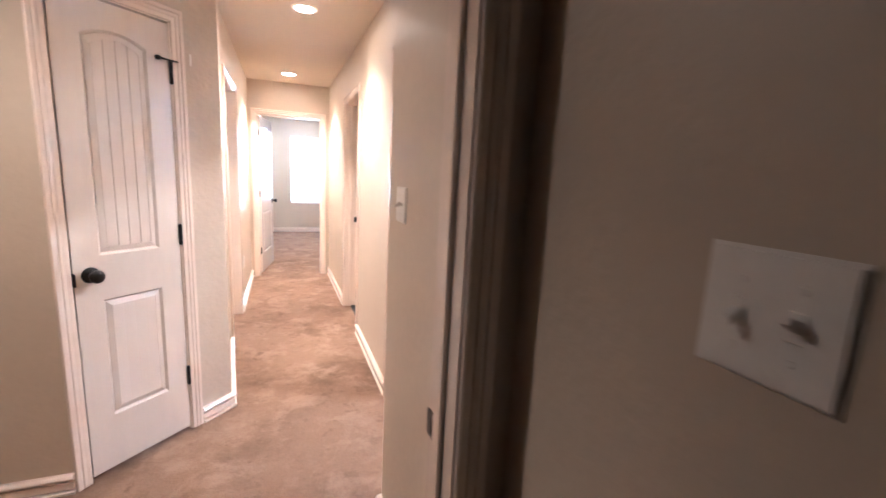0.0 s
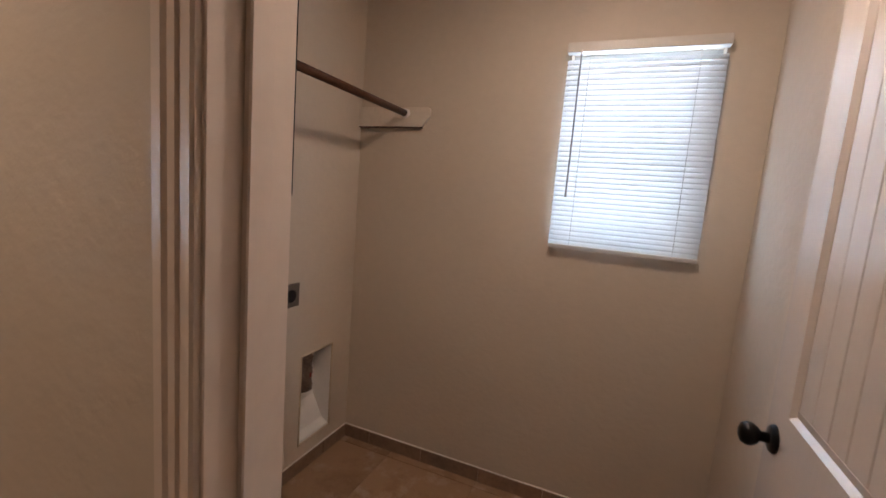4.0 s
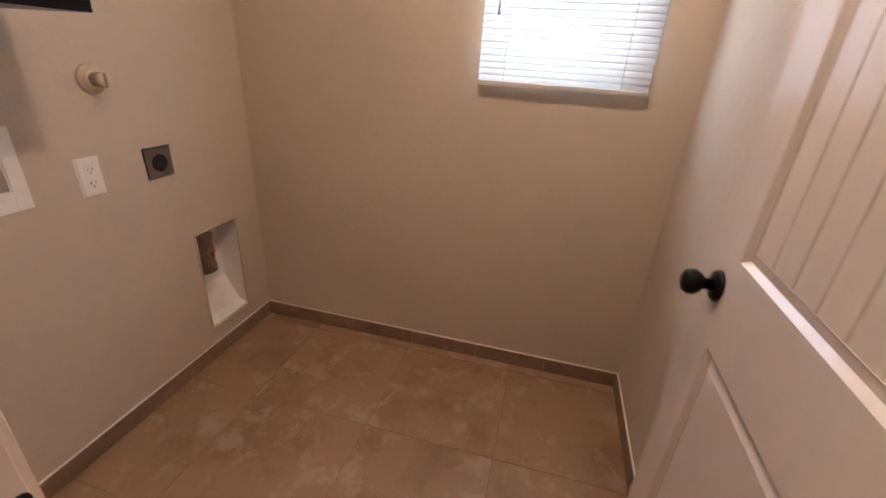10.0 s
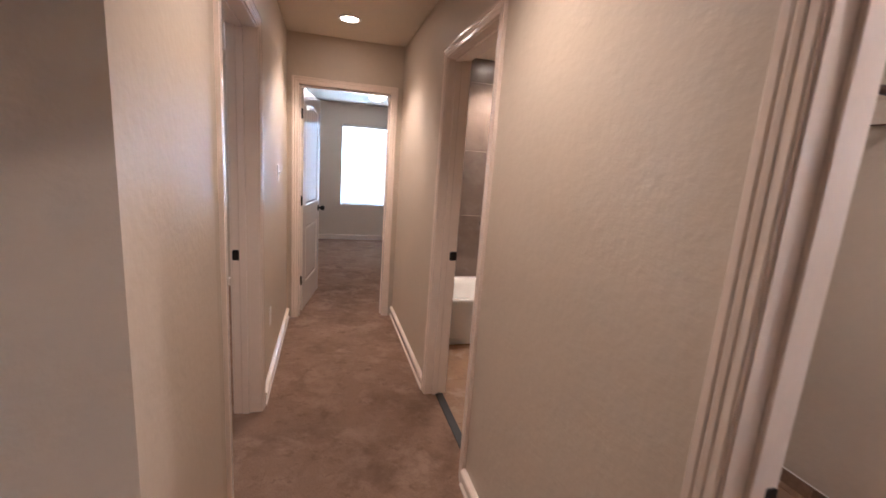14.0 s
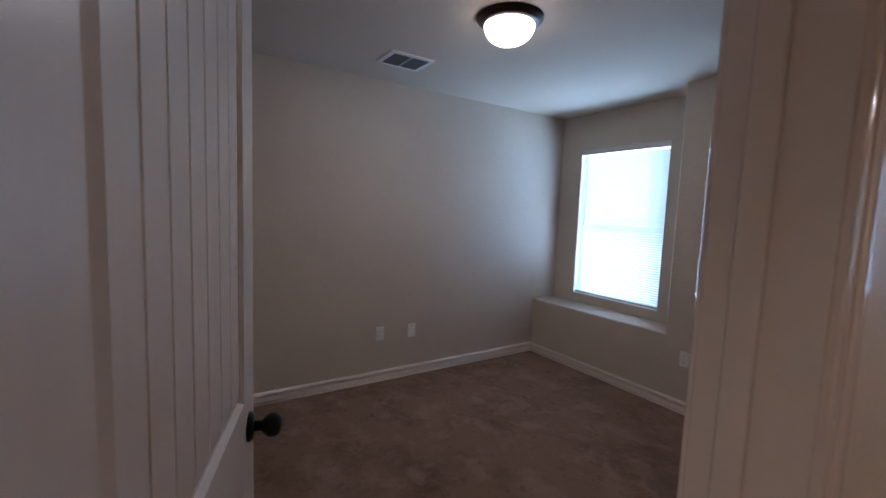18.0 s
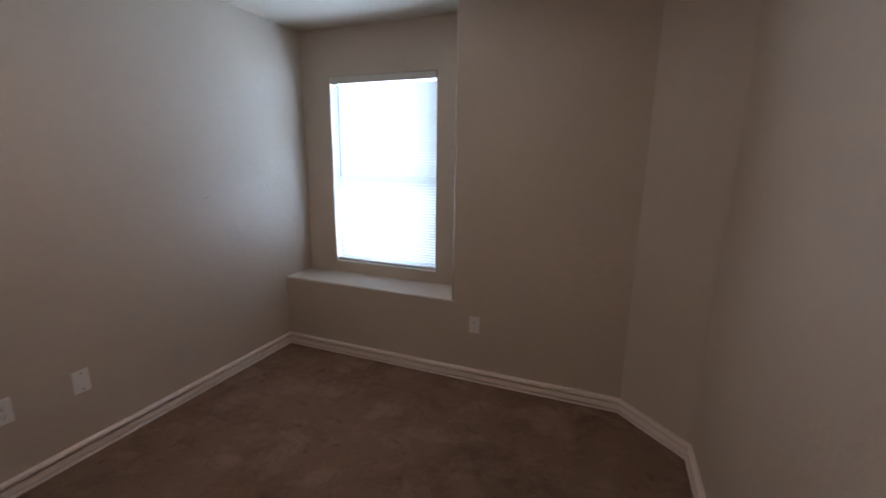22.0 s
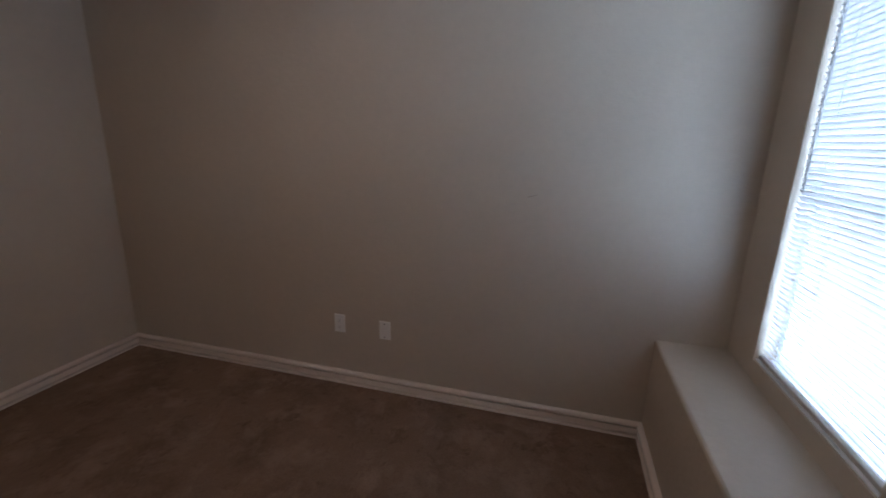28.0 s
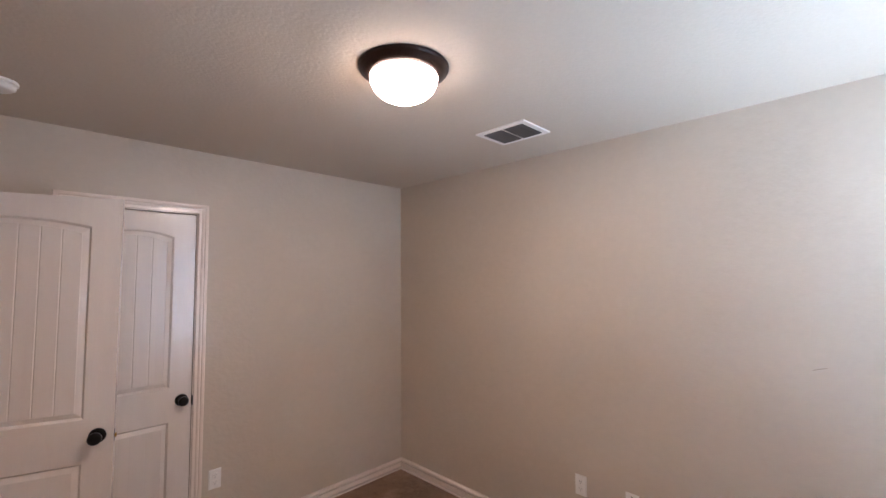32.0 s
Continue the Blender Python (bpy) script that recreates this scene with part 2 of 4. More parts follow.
VINYL = material("white vinyl window", (0.84, 0.84, 0.83), 0.4, spread=0.015, coarse=6, fine=60, bump=0.03)
SCUFF = material("scuff mark", (0.19, 0.145, 0.115), 0.7, spread=0.1)
DARK = material("dark hollow", (0.012, 0.011, 0.010), 0.9, spread=0.1)
VENTGREY = material("grey duct metal", (0.16, 0.155, 0.15), 0.5, metal=0.3, spread=0.1)
GRASS = material("dry pale lawn", (0.42, 0.43, 0.36), 0.95, spread=0.3, coarse=1.2, fine=40, bump=0.8, bump_scale=60, depth=0.03)
for enamel in (TRIM, DOORPAINT):
    shader = enamel.node_tree.nodes["Principled BSDF"]
    shader.inputs["Coat Weight"].default_value, shader.inputs["Coat Roughness"].default_value = 0.35, 0.22
GLOW_BED, GLOW_LAUNDRY, GLOW_FAR = (frosted(glowing("lit frosted glass", WARM, v)) for v in (DOME_BEDROOM, DOME_LAUNDRY, DOME_FAR))
BULB_BED, BULB_LAUNDRY, BULB_FAR = (glowing("lit lamp plate", WARM, v * BULB) for v in BULBS)
GLOW_CAN = glowing("lit lamp lens", WARMER, CAN_LENS)

SLAT = bpy.data.materials.new("white blind slat")
SLAT.use_nodes = True
st = SLAT.node_tree
sb = st.nodes["Principled BSDF"]
sb.inputs["Base Color"].default_value, sb.inputs["Roughness"].default_value = (0.70, 0.70, 0.70, 1), 0.4
sl_tr = st.nodes.new("ShaderNodeBsdfTranslucent")
sl_tr.inputs["Color"].default_value = (0.92, 0.897, 0.88, 1)
sl_mix = st.nodes.new("ShaderNodeMixShader")
sl_mix.inputs[0].default_value = 0.38
st.links.new(sb.outputs[0], sl_mix.inputs[1]), st.links.new(sl_tr.outputs[0], sl_mix.inputs[2])
st.links.new(sl_mix.outputs[0], st.nodes["Material Output"].inputs["Surface"])

GLASS = bpy.data.materials.new("window glass")
GLASS.use_nodes = True
gt = GLASS.node_tree
g_gl, g_tr, g_mx = (gt.nodes.new(k) for k in ("ShaderNodeBsdfGlossy", "ShaderNodeBsdfTransparent", "ShaderNodeMixShader"))
g_mx.inputs[0].default_value = 0.06
g_gl.inputs["Roughness"].default_value = 0.02
gt.links.new(g_tr.outputs[0], g_mx.inputs[1]), gt.links.new(g_gl.outputs[0], g_mx.inputs[2])
gt.links.new(g_mx.outputs[0], gt.nodes["Material Output"].inputs["Surface"])


# ---- mesh helpers ----
def mesh_object(name, verts, faces, mat, parent=None, label="", smooth=False, m=None):
    me = bpy.data.meshes.new(name)
    me.from_pydata([tuple(v) for v in verts], [], faces)
    bm = bmesh.new()
    bm.from_mesh(me)
    bmesh.ops.remove_doubles(bm, verts=bm.verts, dist=1e-5)
    bmesh.ops.recalc_face_normals(bm, faces=bm.faces)
    bm.to_mesh(me)
    bm.free()
    return mesh_link(name, me, mat, parent, label, smooth, m)


def mesh_link(name, me, mat, parent=None, label="", smooth=False, m=None):
    if not me.materials:
        me.materials.append(mat)
    if smooth:
        for p in me.polygons:
            p.use_smooth = True
    ob = new(name, me)
    if parent:
        ob.parent = parent
    if m is not None:
        ob.matrix_basis = m
    if label:
        ob["label"] = label
    return ob


def part(name, bm, mat, parent, label="", smooth=False, m=None):
    me = bpy.data.meshes.new(name)
    bmesh.ops.recalc_face_normals(bm, faces=bm.faces)
    bm.to_mesh(me)
    bm.free()
    return mesh_link(name, me, mat, parent, label, smooth, m)


def boxes(*spans, bevel=0.0, segments=1):
    """A bmesh of one or more boxes (x0, x1, y0, y1, z0, z1)."""
    bm = bmesh.new()
    for x0, x1, y0, y1, z0, z1 in spans:
        add_box(bm, x0, x1, y0, y1, z0, z1)
    if bevel:
        bmesh.ops.bevel(bm, geom=bm.edges[:], offset=bevel, segments=segments, affect="EDGES", profile=0.6)
    return bm


def add_box(bm, x0, x1, y0, y1, z0, z1):
    v = [bm.verts.new(p) for p in ((x0, y0, z0), (x1, y0, z0), (x1, y1, z0), (x0, y1, z0), (x0, y0, z1), (x1, y0, z1), (x1, y1, z1), (x0, y1, z1))]
    for f in ((0, 3, 2, 1), (4, 5, 6, 7), (0, 1, 5, 4), (1, 2, 6, 5), (2, 3, 7, 6), (3, 0, 4, 7)):
        bm.faces.new([v[i] for i in f])


def lathe(profile, n=24, axis="z", at=(0, 0, 0), bm=None):
    """Turned body from (radius, height) pairs, along an axis."""
    bm = bm or bmesh.new()
    rings = []
    for r, h in profile:
        ring = []
        for k in range(n):
            a = 2 * math.pi * k / n
            p = {"z": (r * math.cos(a), r * math.sin(a), h), "y": (r * math.cos(a), h, r * math.sin(a)), "x": (h, r * math.cos(a), r * math.sin(a))}[axis]
            ring.append(bm.verts.new(Vector(p) + Vector(at)))
        rings.append(ring)
    for a, b in zip(rings, rings[1:]):
        for k in range(n):
            bm.faces.new((a[k], a[(k + 1) % n], b[(k + 1) % n], b[k]))
    bm.faces.new(rings[0]), bm.faces.new(rings[-1])
    return bm


def sweep(profile, path, bm=None):
    """Closed profile rows [(point per profile vertex)] joined from station to station. path: list of functions profile point -> place."""
    bm = bm or bmesh.new()
    rings = [[bm.verts.new(place(p)) for p in profile] for place in path]
    n = len(profile)
    for a, b in zip(rings, rings[1:]):
        for k in range(n):
            bm.faces.new((a[k], a[(k + 1) % n], b[(k + 1) % n], b[k]))
    bm.faces.new(rings[0]), bm.faces.new(rings[-1])
    return bm


def empty(name, m, label="", category="", group="", kind=""):
    e = new(name)
    e.empty_display_size = 0.1
    e.matrix_basis = m
    return tagged(e, label, category, group, kind)


def slab(name, p0, p1, thick, z0, z1, mat, openings=(), label=""):
    """A wall from p0 to p1, its thickness to the left of that way, with openings (s0, s1, z0, z1) through it."""
    d = Vector((p1[0] - p0[0], p1[1] - p0[1]))
    length = d.length
    d.normalize()
    n = Vector((-d.y, d.x))
    ss = sorted({0.0, length, *(v for o in openings for v in o[:2])})
    zs = sorted({z0, z1, *(v for o in openings for v in o[2:])})
    solid = {}
    for i, (a, b) in enumerate(zip(ss, ss[1:])):
        for k, (c, e) in enumerate(zip(zs, zs[1:])):
            s, z = (a + b) / 2, (c + e) / 2
            solid[i, k] = not any(o[0] < s < o[1] and o[2] < z < o[3] for o in openings)
    verts, faces = [], []

    def at(s, u, z):
        return (p0[0] + d.x * s + n.x * u, p0[1] + d.y * s + n.y * u, z)

    def quad(*pts):
        faces.append(tuple(range(len(verts), len(verts) + 4)))
        verts.extend(pts)

    for (i, k), full in solid.items():
        if not full:
            continue
        a, b, c, e = ss[i], ss[i + 1], zs[k], zs[k + 1]
        quad(at(a, 0, c), at(b, 0, c), at(b, 0, e), at(a, 0, e))
        quad(at(a, thick, c), at(b, thick, c), at(b, thick, e), at(a, thick, e))
        for (di, dk), pts in {(-1, 0): (at(a, 0, c), at(a, thick, c), at(a, thick, e), at(a, 0, e)), (1, 0): (at(b, 0, c), at(b, thick, c), at(b, thick, e), at(b, 0, e)),
                              (0, -1): (at(a, 0, c), at(b, 0, c), at(b, thick, c), at(a, thick, c)), (0, 1): (at(a, 0, e), at(b, 0, e), at(b, thick, e), at(a, thick, e))}.items():
            if not solid.get((i + di, k + dk)):
                quad(*pts)
    return tagged(mesh_object(name, verts, faces, mat), label, "wall", kind="structure")


# ---- plan, in metres ----
HL, HR, END, TOP = 0.0, 0.988, 6.0, 2.44
HRE = 0.966          # the right wall at the hall's end; it leans in past the bath
LX = 1.108           # laundry face of the hall's right wall
BAX = 1.103          # bath face of the same wall
BX = -0.131          # bedroom face of the hall's left wall
SOUTH = 3.645        # bedroom face of the closet wall
WALL = "tan painted wall with a light orange-peel texture"
J = 0.018  # thickness of a door jamb
HEAD = 2.04
LAU = (1.765, 2.575)     # laundry opening along the hall
BATH = (3.790, 4.526)
BED = (3.720, 4.470)
ENDX = (0.098, 0.860)
CLX = (-1.3525, -0.7525)


def hall_right(y):
    return HRE + (HR - HRE) * (6.0 - y) / 2.495


def opening(a, b, start=0.0):
    return (a - start - J, b - start + J, -0.2, HEAD + J)


floor_bottom = -0.2
slab("wall_hall_left", (HL, 3.600), (HL, 7.55), HL - BX, floor_bottom, TOP, PAINT, [opening(*BED, 3.600)], WALL)
slab("wall_hall_left_front", (0.088, 2.758), (HL, 3.600), HL - BX, floor_bottom, TOP, PAINT, (), WALL)
slab("wall_hall_right", (HR, 3.505), (HR, 1.60), LX - HR, floor_bottom, TOP, PAINT, [(3.505 - LAU[1] - J, 3.505 - LAU[0] + J, -0.2, HEAD + J)], WALL)
slab("wall_hall_right_bath", (HRE, 6.0), (HR, 3.505), BAX - HR + 0.010, floor_bottom, TOP, PAINT, [(6.0 - BATH[1] - J, 6.0 - BATH[0] + J, -0.2, HEAD + J)], WALL)
slab("wall_hall_end", (HL, END), (2.73, END), 0.12, floor_bottom, TOP, PAINT, [opening(*ENDX, HL)], WALL)
CORNER0, CORNER1 = (-0.455, 2.215), (0.088, 2.758)
slab("wall_closet_diagonal", CORNER0, CORNER1, 0.115, floor_bottom, TOP, PAINT, [(0.058 - J, 0.515 + J, -0.2, HEAD + J)], WALL)
slab("wall_vestibule_north", (-1.60, 2.215), (-0.455, 2.215), 0.115, floor_bottom, TOP, PAINT, (), WALL)
slab("wall_vestibule_west", (-1.60, 0.8), (-1.60, 2.33), 0.115, floor_bottom, TOP, PAINT, (), WALL)
slab("wall_switch", (0.758, 1.711), (0.758, 0.93), 0.230, floor_bottom, TOP, PAINT, (), WALL)
slab("wall_start_side", (0.772, 0.93), (0.772, -2.5), 0.12, floor_bottom, TOP, PAINT, (), WALL)
STARTX = (-0.05, 0.664)
slab("wall_start_door", (-2.5, 0.80), (0.772, 0.80), 0.13, floor_bottom, TOP, PAINT, [(STARTX[0] + 2.5 - J, STARTX[1] + 2.5 + J, -0.2, HEAD + J)], WALL)
slab("wall_start_west", (-2.5, -2.5), (-2.5, 0.93), 0.12, floor_bottom, TOP, PAINT, (), WALL)
slab("wall_start_south", (0.9, -2.5), (-2.62, -2.5), 0.12, floor_bottom, TOP, PAINT, (), WALL)
WASH = (1.505, 1.690, 0.937, 1.061)
DRY = (2.224, 2.452, 0.150, 0.602)
LWIN = (1.885, 2.450, 1.262, 2.085)
slab("wall_laundry_north", (LX, 3.505), (2.615, 3.505), 0.115, floor_bottom, TOP, PAINT, [(WASH[0] - LX, WASH[1] - LX, *WASH[2:]), (DRY[0] - LX, DRY[1] - LX, *DRY[2:])], WALL)
slab("wall_laundry_south", (2.615, 1.71), (LX, 1.71), 0.115, floor_bottom, TOP, PAINT, (), WALL)
slab("wall_east", (2.615, 6.0), (2.615, 1.595), 0.15, floor_bottom, TOP, PAINT, [(6.0 - LWIN[1], 6.0 - LWIN[0], LWIN[2], LWIN[3])], WALL)
slab("wall_bedroom_west", (-2.985, 3.525), (-2.985, 7.53), 0.12, floor_bottom, TOP, PAINT, (), WALL)
slab("wall_bedroom_south", (BX, SOUTH), (-2.985, SOUTH), 0.12, floor_bottom, TOP, PAINT, [(BX - CLX[1] - J, BX - CLX[0] + J, -0.2, HEAD + J)], WALL)
NICHE, FRONT, BACK, LEDGE = -1.572, 7.055, 7.370, 0.560
FACET = ((-0.468, 7.055), (BX, 6.735))
BWIN = (-2.727, -1.825, 0.645, 2.100)
NOSE = 0.022         # rounded drywall corner beside the niche
plan = [(NICHE + NOSE * (1 - math.sin(radians(a))), FRONT + NOSE * (1 - math.cos(radians(a)))) for a in range(90, -1, -10)]
plan += [(BX, FRONT), (BX, FRONT + 0.475), (NICHE, FRONT + 0.475)]
niche_wall = part("wall_bedroom_north", sweep(plan, [lambda q: (q[0], q[1], floor_bottom), lambda q: (q[0], q[1], TOP)]), PAINT, None)
tagged(niche_wall, WALL, "wall", kind="structure")
slab("wall_niche_back", (-2.985, BACK), (NICHE, BACK), 0.16, floor_bottom, TOP, PAINT, [(BWIN[0] + 2.985, BWIN[1] + 2.985, *BWIN[2:])], WALL)
part("window_ledge", sweep([(BACK, floor_bottom), (FRONT, floor_bottom), (FRONT, LEDGE - 0.012), (FRONT + 0.004, LEDGE - 0.004), (FRONT + 0.012, LEDGE), (BACK, LEDGE)], [lambda q: (-2.985, q[0], q[1]), lambda q: (NICHE + NOSE, q[0], q[1])]), PAINT, None)
tagged(bpy.data.objects["window_ledge"], "tan painted drywall ledge below the bedroom window", "ledge", kind="structure")
slab("wall_bedroom_facet", *FACET, 0.11, floor_bottom, TOP, PAINT, (), WALL)
FWIN = (0.560, 1.435, 0.648, 2.092)
slab("wall_far_north", (HL, 10.08), (3.4, 10.08), 0.16, floor_bottom, TOP, PAINT, [(FWIN[0] - HL, FWIN[1] - HL, *FWIN[2:])], WALL)
slab("wall_far_west", (HL, 7.55), (HL, 10.24), HL - BX, floor_bottom, TOP, PAINT, (), WALL)
slab("wall_far_east", (3.4, 10.24), (3.4, 6.0), 0.12, floor_bottom, TOP, PAINT, (), WALL)
slab("wall_far_south", (2.73, END), (3.52, END), 0.12, floor_bottom, TOP, PAINT, (), WALL)
part("ceiling", boxes((-3.25, 3.6, -2.75, 10.35, TOP, TOP + 0.12)), CEILING, None)
tagged(bpy.data.objects["ceiling"], "flat beige textured ceiling", "ceiling", kind="structure")

# carpet everywhere but in the laundry and the bath, which lie behind the strips in their doorways
CX = 1.050


def carpet():
    bm = bmesh.new()
    for x0, x1, y0, y1 in ((-3.2, CX, -2.7, 10.3), (CX, 3.6, -2.7, 1.60), (CX, 3.6, END + 0.005, 10.3)):
        add_box(bm, x0, x1, y0, y1, -0.2, 0.0)
    return tagged(part("floor", bm, CARPET, None), "mottled brown cut-pile carpet with worn paler patches", "carpet", kind="structure")


carpet()
tile_bed = part("floor_tiled", boxes((CX, 2.66, 1.60, END, -0.2, -0.0022)), GROUT, None)
tagged(tile_bed, "beige travertine-look tile floor with thin dark joints", "tile floor", kind="structure")
part("ground", boxes((-60, 60, -60, 60, -0.5, -0.25)), GRASS, None)
tagged(bpy.data.objects["ground"], "flat lawn around the house", "ground", kind="structure")


# ---- trim ----
BASE = [(0, 0), (0.024, 0), (0.0255, 0.004), (0.0250, 0.0105), (0.0225, 0.0125), (0.001, 0.0120), (0.001, 0.0215), (0.0155, 0.0220), (0.0165, 0.0245), (0.0140, 0.0520), (0.001, 0.0525), (0.001, 0.0680), (0.0240, 0.0685), (0.0255, 0.0710), (0.0250, 0.0770), (0.0200, 0.0840), (0.010, 0.0880), (0, 0.088)]


def baseboard(*pts, cut=(0, 0)):
    """A moulded baseboard along a line of points, the room on its right; mitred at the bends."""
    dirs = [(Vector(b) - Vector(a)).normalized() for a, b in zip(pts, pts[1:])]
    bm = bmesh.new()
    for i, d in enumerate(dirs):
        n = Vector((d.y, -d.x))

        def place(k, other):
            p = Vector(pts[k])
            if other is None:
                off = n
            else:
                m = Vector((other.y, -other.x))
                off = (n + m) / (1 + n.dot(m))
            return lambda q: (p.x + off.x * q[0], p.y + off.y * q[0], q[1])

        sweep(BASE, [place(i, dirs[i - 1] if i else None), place(i + 1, dirs[i + 1] if i + 1 < len(dirs) else None)], bm)
    return tagged(part("baseboard", bm, TRIM, None), "off-white stepped wooden baseboard along the carpet", "baseboard", kind="structure")


CASE = [(0, 0), (0, 0.009), (0.004, 0.0115), (0.019, 0.0115), (0.022, 0.0145), (0.031, 0.0160), (0.036, 0.0125), (0.041, 0.0165), (0.054, 0.0170), (0.0575, 0.014), (0.0575, 0)]


def door_frame(m, width, depth, stop=0.5, left=True, right=True, strike=0, label="", sides=(0, 1), strike_y=None, hinge=0, strike_z=0.918):
    """A lined doorway with moulded casing: the opening from x = 0 to width, the wall from y = 0 to depth. strike: 1 on the far jamb, -1 on the near."""
    f = empty("door_frame", m, label or "off-white moulded wooden door casing and jamb", "door frame", kind="structure")
    h = HEAD
    part("jamb", boxes((-J, 0, -0.001, depth + 0.001, 0, h), bevel=0.0015), TRIM, f)
    part("jamb", boxes((width, width + J, -0.001, depth + 0.001, 0, h), bevel=0.0015), TRIM, f)
    part("head_jamb", boxes((-J, width + J, -0.001, depth + 0.001, h, h + J), bevel=0.0015), TRIM, f)
    if stop is not None:
        s0, s1 = stop, stop + 0.035
        part("stop", boxes((0, 0.011, s0, s1, 0, h - 0.011), bevel=0.002), TRIM, f)
        part("stop", boxes((width - 0.011, width, s0, s1, 0, h - 0.011), bevel=0.002), TRIM, f)
        part("stop", boxes((0, width, s0, s1, h - 0.011, h), bevel=0.002), TRIM, f)
    r = 0.005
    for side in sides:
        def y(v, side=side):
            return -v if side == 0 else depth + v
        if left:
            part("casing", sweep(CASE, [lambda q: (-r - q[0], y(q[1]), 0), lambda q: (-r - q[0], y(q[1]), h + r + q[0])]), TRIM, f)
        if right:
            part("casing", sweep(CASE, [lambda q: (width + r + q[0], y(q[1]), 0), lambda q: (width + r + q[0], y(q[1]), h + r + q[0])]), TRIM, f)
        part("casing", sweep(CASE, [lambda q: (-r - q[0] * left, y(q[1]), h + r + q[0]), lambda q: (width + r + q[0] * right, y(q[1]), h + r + q[0])]), TRIM, f)
    if strike:
        sx = width if strike > 0 else 0
        sy = strike_y if strike_y is not None else depth - 0.024
        a, b = sorted((sx, sx - strike * 0.0025))
        plate = part("strike_plate", hinge_plate(a, b, sy - 0.010, sy + 0.034, strike_z, 0.028, 0.008), BLACK, f, "black metal strike plate with a lip")
        a2, b2 = sorted((sx - strike * 0.0024, sx - strike * 0.0032))
        part("latch_hole", boxes((a2, b2, sy - 0.004, sy + 0.009, strike_z - 0.015, strike_z + 0.015)), DARK, plate, "dark latch hole")
        for dz in (-0.0215, 0.0215):
            part("screw", lathe([(0.0032, 0.0), (0.0026, 0.0008)], 8, "x", (min(a2, b2), sy - 0.001, strike_z + dz)), STEEL, plate)
    if hinge:
        hx = width - 0.0015 if hinge > 0 else 0.0015
        for z in HINGES:
            part("hinge_plate", hinge_plate(hx - 0.0012, hx + 0.0012, depth - 0.036, depth + 0.003, z), BLACK, f, "black hinge leaf with rounded corners")
    return f


HINGES = (0.31, 1.06, 1.82)


def hinge_plate(x0, x1, y0, y1, z, h=0.046, r=0.013):
    """A thin plate in the y-z plane with rounded corners."""
    rim = []
    for cy, cz, a0 in ((y1 - r, z + h - r, 0), (y0 + r, z + h - r, 90), (y0 + r, z - h + r, 180), (y1 - r, z - h + r, 270)):
        rim += [(cy + r * math.cos(radians(a0 + 30 * k)), cz + r * math.sin(radians(a0 + 30 * k))) for k in range(4)]
    return sweep(rim, [lambda q: (x0, q[0], q[1]), lambda q: (x1, q[0], q[1])])


def placed(x, y, turn):
    return pose(x, y, 0, 0, 0, turn)


def knob(parent, x, y, side, z=0.928):
    """A round door knob on its rose; side: the way along y in which it stands out."""
    s = side
    ro = part("rose", lathe([(0.034, 0), (0.034, s * 0.004), (0.029, s * 0.010), (0.016, s * 0.012)], 20, "y", (x, y, z)), BLACK, parent, "black door rose", True)
    part("knob", lathe([(0.013, s * 0.010), (0.012, s * 0.028), (0.020, s * 0.034), (0.0275, s * 0.046), (0.0275, s * 0.056), (0.022, s * 0.066), (0.010, s * 0.071)], 20, "y", (x, y, z)), BLACK, ro, "black round door knob", True)


